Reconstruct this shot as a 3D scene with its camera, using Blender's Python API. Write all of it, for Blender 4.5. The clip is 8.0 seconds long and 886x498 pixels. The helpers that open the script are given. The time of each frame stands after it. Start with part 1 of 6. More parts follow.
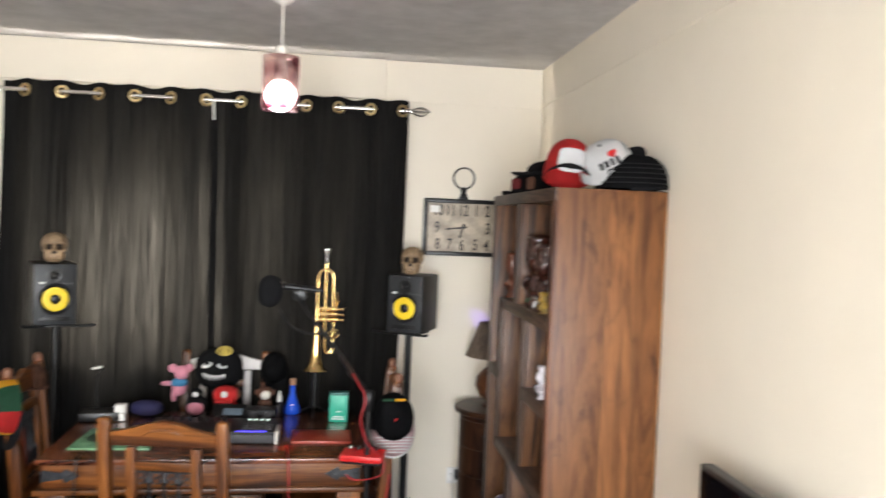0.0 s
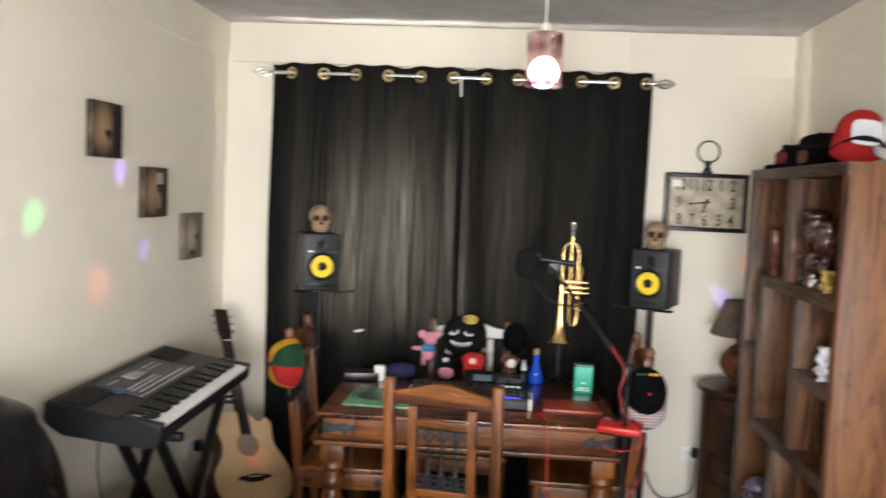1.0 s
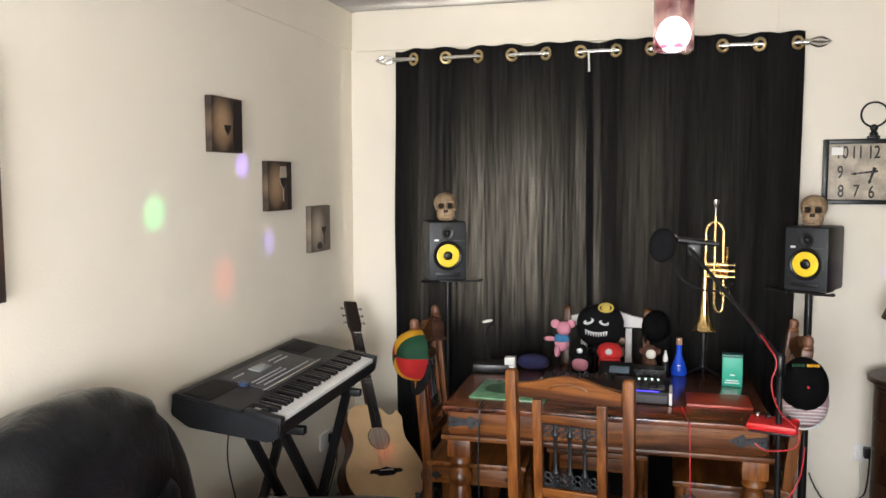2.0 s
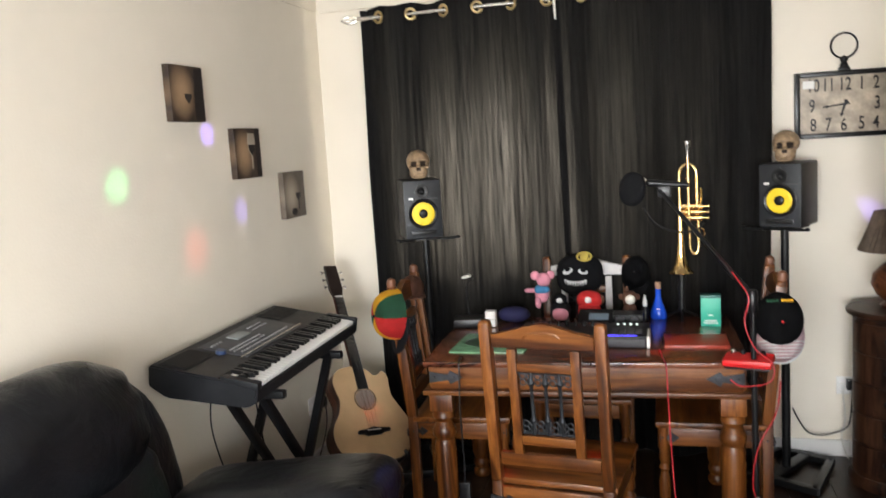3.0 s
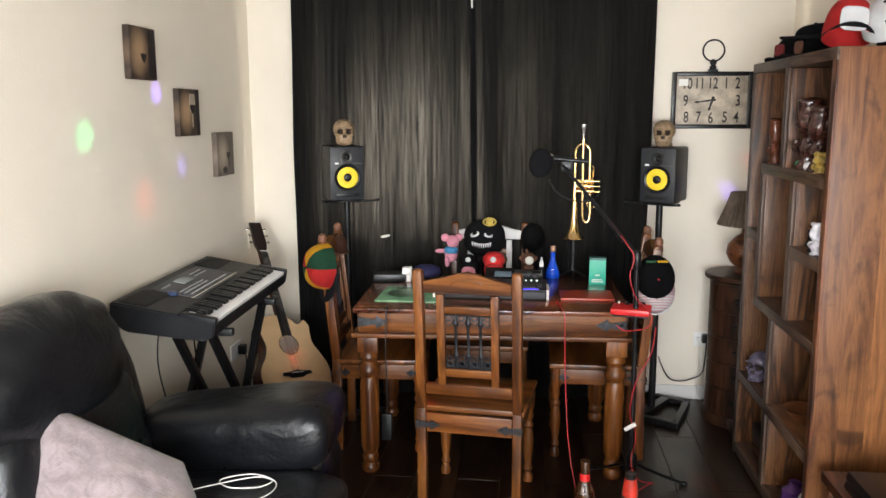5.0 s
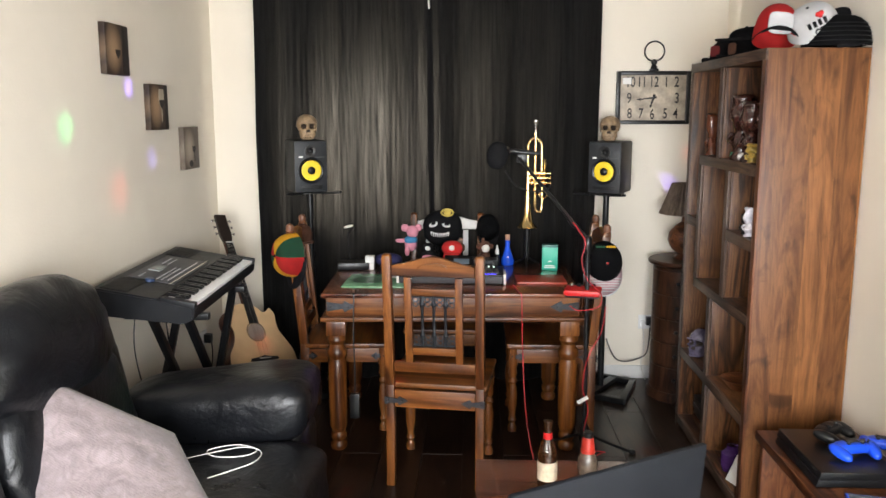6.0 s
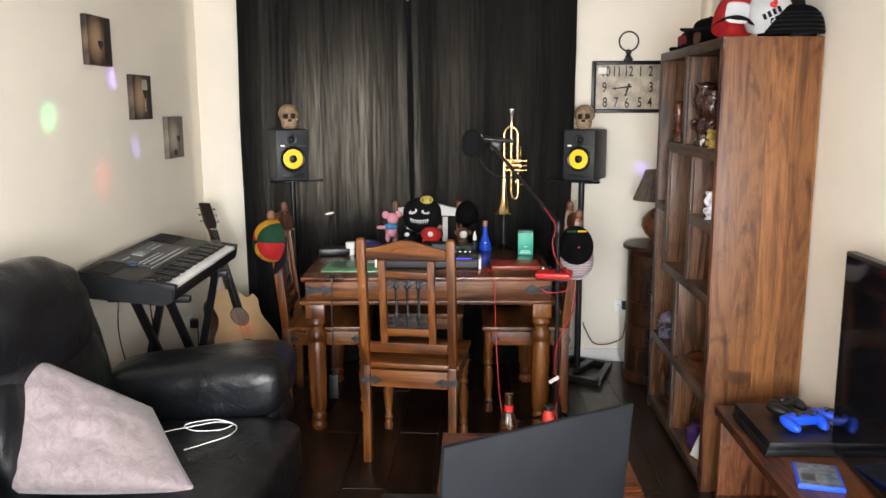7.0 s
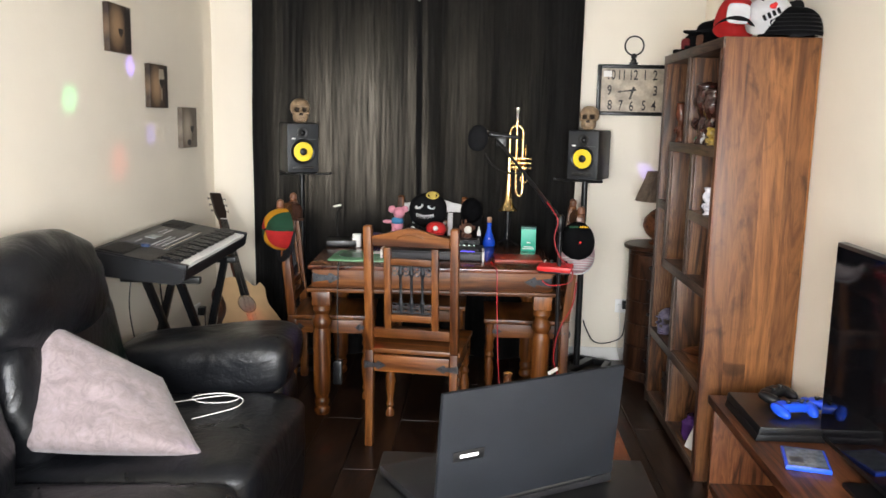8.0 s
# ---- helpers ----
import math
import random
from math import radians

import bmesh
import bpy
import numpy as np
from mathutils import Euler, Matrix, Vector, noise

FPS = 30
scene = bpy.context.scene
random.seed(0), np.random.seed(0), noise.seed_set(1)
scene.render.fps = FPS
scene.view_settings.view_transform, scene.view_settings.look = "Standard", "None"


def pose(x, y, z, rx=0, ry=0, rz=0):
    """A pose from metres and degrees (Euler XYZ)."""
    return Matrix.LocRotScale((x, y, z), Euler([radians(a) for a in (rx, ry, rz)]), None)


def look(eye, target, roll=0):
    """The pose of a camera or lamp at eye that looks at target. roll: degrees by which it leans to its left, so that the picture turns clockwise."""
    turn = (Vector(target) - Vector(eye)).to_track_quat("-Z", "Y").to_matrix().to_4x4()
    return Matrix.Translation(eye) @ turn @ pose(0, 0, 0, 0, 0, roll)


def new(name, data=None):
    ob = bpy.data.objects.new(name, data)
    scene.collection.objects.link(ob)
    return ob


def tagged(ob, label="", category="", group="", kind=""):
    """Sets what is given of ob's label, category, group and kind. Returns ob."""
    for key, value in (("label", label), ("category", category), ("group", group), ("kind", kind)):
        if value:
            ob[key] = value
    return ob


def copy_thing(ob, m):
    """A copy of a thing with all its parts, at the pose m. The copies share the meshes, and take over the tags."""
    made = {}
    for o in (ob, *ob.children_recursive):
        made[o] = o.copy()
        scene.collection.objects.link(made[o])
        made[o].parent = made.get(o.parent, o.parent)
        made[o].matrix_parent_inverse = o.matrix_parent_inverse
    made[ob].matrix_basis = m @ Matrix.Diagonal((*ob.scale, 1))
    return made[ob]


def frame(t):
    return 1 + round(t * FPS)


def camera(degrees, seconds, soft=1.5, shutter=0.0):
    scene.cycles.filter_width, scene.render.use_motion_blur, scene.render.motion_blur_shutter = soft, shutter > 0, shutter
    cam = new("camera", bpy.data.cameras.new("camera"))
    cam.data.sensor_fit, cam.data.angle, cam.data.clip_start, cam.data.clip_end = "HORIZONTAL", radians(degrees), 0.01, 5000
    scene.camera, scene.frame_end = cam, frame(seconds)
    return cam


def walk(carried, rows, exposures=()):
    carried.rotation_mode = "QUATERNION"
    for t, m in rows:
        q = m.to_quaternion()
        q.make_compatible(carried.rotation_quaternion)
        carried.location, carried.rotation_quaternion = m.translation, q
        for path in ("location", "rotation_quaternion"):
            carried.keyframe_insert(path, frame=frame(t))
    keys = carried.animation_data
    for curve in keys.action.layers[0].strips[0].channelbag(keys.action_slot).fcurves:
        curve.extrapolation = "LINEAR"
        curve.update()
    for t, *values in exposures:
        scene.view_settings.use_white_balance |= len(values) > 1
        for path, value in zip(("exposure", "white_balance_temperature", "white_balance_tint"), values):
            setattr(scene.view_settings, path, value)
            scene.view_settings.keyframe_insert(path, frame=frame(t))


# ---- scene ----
cam = camera(56.8, 8.0, shutter=0.5)
PATH = [
    (0, (1.934, -4.354, 1.706), (2.187, -2.371, 1.647), 2.3),
    (0.5, (1.712, -4.39, 1.705), (1.791, -2.394, 1.607), 3.1),
    (1, (1.619, -4.408, 1.697), (1.44, -2.421, 1.555), 2.5),
    (1.5, (1.654, -4.354, 1.687), (1.198, -2.412, 1.538), 1.0),
    (1.7, (1.669, -4.289, 1.676), (1.162, -2.361, 1.516), 0.9),
    (2.8, (1.791, -4.184, 1.635), (1.233, -2.276, 1.412), -2.8),
    (3, (1.797, -4.192, 1.629), (1.264, -2.281, 1.372), -3.5),
    (3.5, (1.78, -4.259, 1.643), (1.352, -2.332, 1.323), -3.1),
    (4, (1.684, -4.376, 1.621), (1.419, -2.42, 1.295), -0.7),
    (4.5, (1.657, -4.48, 1.616), (1.454, -2.517, 1.288), -0.1),
    (4.7, (1.657, -4.555, 1.635), (1.425, -2.595, 1.31), -0.1),
    (5.8, (1.537, -4.864, 1.595), (1.439, -2.894, 1.261), -0.1),
    (6, (1.559, -4.895, 1.606), (1.482, -2.923, 1.279), 0.0),
    (6.5, (1.623, -4.961, 1.606), (1.533, -2.993, 1.259), -0.1),
    (7, (1.675, -5.012, 1.587), (1.601, -3.043, 1.243), -0.2),
    (7.5, (1.698, -5.07, 1.534), (1.628, -3.098, 1.206), -0.1),
    (8, (1.682, -5.122, 1.501), (1.596, -3.149, 1.187), 1.2),
]
walk(cam, [(t, look(eye, target, roll)) for t, eye, target, roll in PATH], [(0.0, -0.1), (0.5, 0.04), (1.0, -0.14), (1.5, -0.16), (3.0, -0.04), (3.5, -0.14), (4.5, -0.06), (8.0, -0.02)])
# ---- world, sun, exposure ----
world = bpy.data.worlds.new("sky")
scene.world = world
world.use_nodes = True
wn = world.node_tree
sky = wn.nodes.new("ShaderNodeTexSky")
sky.sky_type = "NISHITA"
sky.sun_disc = False
sky.sun_elevation = radians(38)
sky.sun_rotation = radians(20)
wn.nodes["Background"].inputs["Strength"].default_value = 0.08
wn.links.new(sky.outputs[0], wn.nodes["Background"].inputs[0])
sun = new("sun", bpy.data.lights.new("sun", "SUN"))
sun.data.energy, sun.data.angle, sun.data.color = 1.2, radians(2.0), (1.0, 0.94, 0.85)
sun.matrix_world = look((4, 14, 12), (1.2, 0, 1.4))


def area(name, eye, target, w, h, watts, colour):
    ob = new(name, bpy.data.lights.new(name, "AREA"))
    ob.data.shape, ob.data.size, ob.data.size_y = "RECTANGLE", w, h
    ob.data.energy, ob.data.color = watts, colour
    ob.matrix_world = look(eye, target)
    return ob


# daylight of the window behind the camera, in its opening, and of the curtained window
# the right-hand lamp is added fill, from an invented, unseen side window
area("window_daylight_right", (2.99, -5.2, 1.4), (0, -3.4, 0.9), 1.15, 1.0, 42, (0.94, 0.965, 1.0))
area("window_daylight_rear", (1.55, -6.42, 1.3), (1.55, 0, -4.5), 2.0, 1.5, 385, (0.94, 0.965, 1.0))
area("window_daylight_back", (1.31, 0.22, 1.6), (1.31, -3, 1.6), 1.5, 1.15, 22, (1.0, 0.92, 0.76))
area("window_daylight_low", (0.95, 0.15, 1.42), (0.95, -3, 1.42), 0.62, 0.7, 98, (1.0, 0.95, 0.86))

# ---- materials ----


def nodes(name):
    m = bpy.data.materials.new(name)
    m.use_nodes = True
    t = m.node_tree
    return m, t, t.nodes["Principled BSDF"]


def add(t, kind, **values):
    n = t.nodes.new(kind)
    for k, v in values.items():
        n.inputs[k].default_value = v
    return n


def spot_coords(t, scale=(1, 1, 1)):
    """Object coordinates, shifted for each object."""
    co = t.nodes.new("ShaderNodeTexCoord")
    info = t.nodes.new("ShaderNodeObjectInfo")
    mul = t.nodes.new("ShaderNodeMath")
    mul.operation = "MULTIPLY"
    mul.inputs[1].default_value = 37.0
    t.links.new(info.outputs["Random"], mul.inputs[0])
    shift = t.nodes.new("ShaderNodeVectorMath")
    shift.operation = "ADD"
    t.links.new(co.outputs["Object"], shift.inputs[0])
    t.links.new(mul.outputs[0], shift.inputs[1])
    mp = t.nodes.new("ShaderNodeMapping")
    mp.inputs["Scale"].default_value = scale
    t.links.new(shift.outputs[0], mp.inputs[0])
    return mp.outputs[0]


def ramp(t, fac, stops):
    r = t.nodes.new("ShaderNodeValToRGB")
    e = r.color_ramp.elements
    while len(e) < len(stops):
        e.new(0.5)
    for el, (p, c) in zip(e, stops):
        el.position, el.color = p, (*c, 1)
    t.links.new(fac, r.inputs[0])
    return r.outputs[0]


def bumped(t, b, height, strength, distance=0.002):
    n = add(t, "ShaderNodeBump", Strength=strength, Distance=distance)
    t.links.new(height, n.inputs["Height"])
    t.links.new(n.outputs[0], b.inputs["Normal"])


def plain(name, colour, rough=0.5, metal=0.0, vary=0.18, scale=14.0, bump=0.0, fine=180.0, spec=0.5, coat=0.0):
    """A surface with a broad uneven tone and a fine grain."""
    m, t, b = nodes(name)
    v = spot_coords(t)
    broad = add(t, "ShaderNodeTexNoise", Scale=scale, Detail=5.0, Roughness=0.6)
    grain = add(t, "ShaderNodeTexNoise", Scale=fine, Detail=2.0)
    t.links.new(v, broad.inputs["Vector"])
    t.links.new(v, grain.inputs["Vector"])
    lo = tuple(c * (1 - vary) for c in colour)
    hi = tuple(min(1, c * (1 + vary)) for c in colour)
    t.links.new(ramp(t, broad.outputs[0], [(0.3, lo), (0.7, hi)]), b.inputs["Base Color"])
    b.inputs["Metallic"].default_value = metal
    b.inputs["Specular IOR Level"].default_value = spec
    b.inputs["Coat Weight"].default_value = coat
    r = t.nodes.new("ShaderNodeMapRange")
    r.inputs["To Min"].default_value, r.inputs["To Max"].default_value = rough * 0.8, min(1, rough * 1.2)
    t.links.new(broad.outputs[0], r.inputs[0])
    t.links.new(r.outputs[0], b.inputs["Roughness"])
    if bump:
        bumped(t, b, grain.outputs[0], bump)
    return m


def wood(name, axis, dark, mid, light, rough=0.4, coat=0.05, stretch=9.0, rings=7.0):
    """Lacquered timber whose grain runs along an axis."""
    m, t, b = nodes(name)
    s = [stretch, stretch, stretch]
    s[axis] = 0.9
    v = spot_coords(t, s)
    wav = add(t, "ShaderNodeTexNoise", Scale=1.3, Detail=3.0, Distortion=1.4)
    t.links.new(v, wav.inputs["Vector"])
    mul = t.nodes.new("ShaderNodeMath")
    mul.operation = "MULTIPLY"
    mul.inputs[1].default_value = rings
    t.links.new(wav.outputs[0], mul.inputs[0])
    fr = t.nodes.new("ShaderNodeMath")
    fr.operation = "PINGPONG"
    fr.inputs[1].default_value = 1.0
    t.links.new(mul.outputs[0], fr.inputs[0])
    s2 = [70.0, 70.0, 70.0]
    s2[axis] = 3.0
    v2 = spot_coords(t, s2)
    pore = add(t, "ShaderNodeTexNoise", Scale=2.0, Detail=4.0)
    t.links.new(v2, pore.inputs["Vector"])
    v3 = spot_coords(t)
    knot = add(t, "ShaderNodeTexNoise", Scale=3.2, Detail=4.0, Distortion=0.6)
    t.links.new(v3, knot.inputs["Vector"])
    base = ramp(t, fr.outputs[0], [(0.0, dark), (0.38, mid), (0.8, light), (1.0, mid)])
    pores = ramp(t, pore.outputs[0], [(0.32, (0.62, 0.57, 0.53)), (0.55, (1, 1, 1))])
    clouds = ramp(t, knot.outputs[0], [(0.27, (0.32, 0.27, 0.25)), (0.45, (0.9, 0.88, 0.86)), (0.7, (1.12, 1.1, 1.05))])
    mix = None
    for a in (pores, clouds):
        mx = t.nodes.new("ShaderNodeMix")
        mx.data_type, mx.blend_type = "RGBA", "MULTIPLY"
        mx.inputs["Factor"].default_value = 0.85
        t.links.new(mix or base, mx.inputs["A"])
        t.links.new(a, mx.inputs["B"])
        mix = mx.outputs["Result"]
    t.links.new(mix, b.inputs["Base Color"])
    b.inputs["Roughness"].default_value = rough
    b.inputs["Coat Weight"].default_value = coat
    b.inputs["Coat Roughness"].default_value = 0.25
    b.inputs["Specular IOR Level"].default_value = 0.3
    bumped(t, b, pore.outputs[0], 0.25, 0.001)
    return m


def glow(name, colour, strength):
    m, t, b = nodes(name)
    b.inputs["Base Color"].default_value = (*colour, 1)
    b.inputs["Emission Color"].default_value = (*colour, 1)
    b.inputs["Emission Strength"].default_value = strength
    return m


def glass(name, colour=(1, 1, 1), rough=0.02):
    m, t, b = nodes(name)
    b.inputs["Base Color"].default_value = (*colour, 1)
    b.inputs["Transmission Weight"].default_value = 1.0
    b.inputs["Roughness"].default_value = rough
    b.inputs["IOR"].default_value = 1.45
    return m


SH = ((0.04, 0.011, 0.0026), (0.126, 0.039, 0.0075), (0.215, 0.076, 0.0155))
WOOD = [wood("sheesham_" + n, i, *SH, rough=0.36, coat=0.16, stretch=11.0, rings=3.0) for i, n in enumerate("xyz")]
DK = ((0.035, 0.011, 0.006), (0.11, 0.036, 0.014), (0.17, 0.062, 0.024))
DARK_WOOD = [wood("dark_wood_" + n, i, *DK) for i, n in enumerate("xyz")]
GREY_EDGE = [wood("aged_edge_" + n, i, (0.03, 0.018, 0.013), (0.078, 0.046, 0.031), (0.115, 0.073, 0.051), rough=0.42) for i, n in enumerate("xyz")]
SHELF_WOOD = [wood("shelf_wood_" + n, i, (0.02, 0.008, 0.0035), (0.08, 0.03, 0.0105), (0.16, 0.071, 0.027)) for i, n in enumerate("xyz")]


def glued_boards(name, width):
    """Upright boards glued edge to edge: each with its own tone, fine grain, wavy figure and dark smudges."""
    m, t, b = nodes(name)
    co = t.nodes.new("ShaderNodeTexCoord").outputs["Object"]
    warp = add(t, "ShaderNodeTexNoise", Scale=1.6, Detail=2.0)
    t.links.new(co, warp.inputs["Vector"])
    sep = t.nodes.new("ShaderNodeSeparateXYZ")
    t.links.new(co, sep.inputs[0])

    def calc(op, a, c):
        n = t.nodes.new("ShaderNodeMath")
        n.operation = op
        for k, x in enumerate((a, c)):
            if isinstance(x, float):
                n.inputs[k].default_value = x
            else:
                t.links.new(x, n.inputs[k])
        return n.outputs[0]
    board = calc("FLOOR", calc("DIVIDE", calc("ADD", sep.outputs["X"], calc("MULTIPLY", warp.outputs[0], 0.02)), width), 0.0)
    rnd = t.nodes.new("ShaderNodeTexWhiteNoise")
    rnd.noise_dimensions = "1D"
    t.links.new(board, rnd.inputs["W"])
    shift = t.nodes.new("ShaderNodeCombineXYZ")
    t.links.new(calc("MULTIPLY", rnd.outputs["Value"], 9.0), shift.inputs["Y"])
    t.links.new(calc("MULTIPLY", rnd.outputs["Value"], 23.0), shift.inputs["Z"])
    vec = t.nodes.new("ShaderNodeVectorMath")
    vec.operation = "ADD"
    t.links.new(co, vec.inputs[0])
    t.links.new(shift.outputs[0], vec.inputs[1])

    def tex(scale, size, detail, distort, rough=0.6):
        mp = t.nodes.new("ShaderNodeMapping")
        mp.inputs["Scale"].default_value = scale
        t.links.new(vec.outputs[0], mp.inputs[0])
        n = add(t, "ShaderNodeTexNoise", Scale=size, Detail=detail, Distortion=distort, Roughness=rough)
        t.links.new(mp.outputs[0], n.inputs["Vector"])
        return n.outputs[0]
    figure = tex((9.0, 9.0, 1.0), 1.0, 6.0, 3.2)
    streak = tex((85.0, 85.0, 1.3), 1.0, 6.0, 0.6, 0.72)
    pores = tex((420.0, 420.0, 14.0), 1.0, 2.0, 0.0)
    smudge = tex((1.0, 1.0, 0.6), 5.5, 6.0, 1.4)
    base = ramp(t, figure, [(0.28, (0.058, 0.021, 0.0075)), (0.42, (0.138, 0.054, 0.019)), (0.56, (0.23, 0.10, 0.035)), (0.70, (0.14, 0.056, 0.02))])
    tone = ramp(t, rnd.outputs["Value"], [(0.0, (0.62, 0.55, 0.52)), (0.5, (0.95, 0.92, 0.9)), (1.0, (1.35, 1.3, 1.15))])
    lines = ramp(t, streak, [(0.3, (0.62, 0.56, 0.53)), (0.48, (1.0, 1.0, 1.0)), (0.75, (1.1, 1.1, 1.1))])
    dots = ramp(t, pores, [(0.3, (0.75, 0.72, 0.7)), (0.5, (1.0, 1.0, 1.0))])
    dirt = ramp(t, smudge, [(0.33, (0.3, 0.26, 0.25)), (0.45, (0.92, 0.91, 0.9)), (0.7, (1.08, 1.07, 1.05))])
    mix = base
    for layer in (tone, lines, dots, dirt):
        mx = t.nodes.new("ShaderNodeMix")
        mx.data_type, mx.blend_type = "RGBA", "MULTIPLY"
        mx.inputs["Factor"].default_value = 0.9
        t.links.new(mix, mx.inputs["A"])
        t.links.new(layer, mx.inputs["B"])
        mix = mx.outputs["Result"]
    t.links.new(mix, b.inputs["Base Color"])
    b.inputs["Roughness"].default_value = 0.42
    b.inputs["Specular IOR Level"].default_value = 0.35
    b.inputs["Coat Weight"].default_value = 0.0
    b.inputs["Coat Roughness"].default_value = 0.3
    bumped(t, b, streak, 0.2, 0.001)
    return m


SIDE_WOOD = glued_boards("board_panel_wood", 0.092)
WALL = plain("cream_painted_plaster", (0.82, 0.755, 0.64), 0.75, vary=0.03, scale=2.0, bump=0.25, fine=90.0, spec=0.25)
CEIL = plain("textured_ceiling_paint", (0.56, 0.54, 0.53), 0.85, vary=0.14, scale=6.0, bump=0.9, fine=38.0, spec=0.2)
WHITE = plain("white_gloss_paint", (0.8, 0.79, 0.76), 0.3, vary=0.03)
LAMINATE = wood("dark_laminate", 1, (0.007, 0.0035, 0.0025), (0.018, 0.0085, 0.005), (0.031, 0.015, 0.0085), rough=0.3, coat=0.06, stretch=5.0)
def creased_leather():
    m = plain("black_leather", (0.0055, 0.006, 0.0075), 0.29, vary=0.3, scale=5.0, spec=0.33)
    t = m.node_tree
    b = t.nodes["Principled BSDF"]
    v = spot_coords(t, (1, 1, 1))
    a = add(t, "ShaderNodeTexNoise", Scale=4.5, Detail=5.0, Distortion=1.8, Roughness=0.55)
    c = add(t, "ShaderNodeTexNoise", Scale=230.0, Detail=2.0)
    d = add(t, "ShaderNodeTexNoise", Scale=19.0, Detail=4.0, Distortion=2.6, Roughness=0.6)
    for n in (a, c, d):
        t.links.new(v, n.inputs["Vector"])
    f = add(t, "ShaderNodeBump", Strength=0.3, Distance=0.002)
    t.links.new(c.outputs[0], f.inputs["Height"])
    g = add(t, "ShaderNodeBump", Strength=0.3, Distance=0.03)
    t.links.new(a.outputs[0], g.inputs["Height"])
    w = add(t, "ShaderNodeBump", Strength=0.16, Distance=0.008)
    t.links.new(d.outputs[0], w.inputs["Height"])
    t.links.new(f.outputs[0], w.inputs["Normal"])
    t.links.new(w.outputs[0], g.inputs["Normal"])
    t.links.new(g.outputs[0], b.inputs["Normal"])
    return m


LEATHER = creased_leather()
BLACK = plain("black_plastic", (0.008, 0.008, 0.009), 0.42, vary=0.2, bump=0.1, spec=0.25)
SATIN = plain("black_satin_paint", (0.006, 0.006, 0.0065), 0.32, vary=0.2, spec=0.35)
GREY = plain("grey_plastic", (0.055, 0.055, 0.06), 0.45, vary=0.15, bump=0.1, spec=0.3)
IRON = plain("forged_black_iron", (0.03, 0.032, 0.036), 0.45, metal=0.7, vary=0.35, scale=40.0, bump=0.6, fine=120.0)
CHROME = plain("brushed_chrome", (0.72, 0.71, 0.69), 0.22, metal=1.0, vary=0.06)
BRASS = plain("polished_brass", (0.90, 0.64, 0.28), 0.14, metal=1.0, vary=0.08)
GOLD = plain("eyelet_brass", (0.75, 0.58, 0.30), 0.3, metal=1.0, vary=0.08)
RED = plain("red_plastic", (0.55, 0.012, 0.014), 0.4, vary=0.15)
RED_CLOTH = plain("red_cloth", (0.55, 0.02, 0.02), 0.85, vary=0.15, bump=0.5)
WHITE_CLOTH = plain("white_cloth", (0.75, 0.75, 0.75), 0.85, vary=0.08, bump=0.5)
BLACK_CLOTH = plain("black_cloth", (0.008, 0.008, 0.009), 0.9, vary=0.25, bump=0.5, spec=0.1)
YELLOW_CLOTH = plain("yellow_cloth", (0.78, 0.42, 0.02), 0.85, vary=0.1, bump=0.5)
GREEN_CLOTH = plain("green_cloth", (0.012, 0.075, 0.035), 0.85, vary=0.2, bump=0.5)
YELLOW = plain("yellow_cone", (0.85, 0.60, 0.01), 0.5, vary=0.08)
BONE = plain("carved_bone_resin", (0.26, 0.175, 0.10), 0.55, vary=0.4, scale=45.0, bump=0.6)
PINK = plain("pink_plush", (0.70, 0.28, 0.36), 0.95, vary=0.15, bump=0.7)
BLUE_CLOTH = plain("blue_cloth", (0.05, 0.22, 0.42), 0.85, vary=0.2, bump=0.5)
BROWN = plain("brown_plush", (0.11, 0.045, 0.025), 0.95, vary=0.3, bump=0.7)
SKIN_WOOD = plain("turned_knob_wood", (0.17, 0.07, 0.036), 0.5, vary=0.25, scale=30.0)
CREAM = plain("cream_plastic", (0.74, 0.72, 0.66), 0.4, vary=0.06)
SCREEN = plain("black_glass_screen", (0.004, 0.004, 0.005), 0.06, vary=0.1)
PAPER = plain("white_paper", (0.8, 0.79, 0.76), 0.7, vary=0.04)
BLUE_PL = plain("blue_plastic", (0.012, 0.07, 0.62), 0.3, vary=0.12)


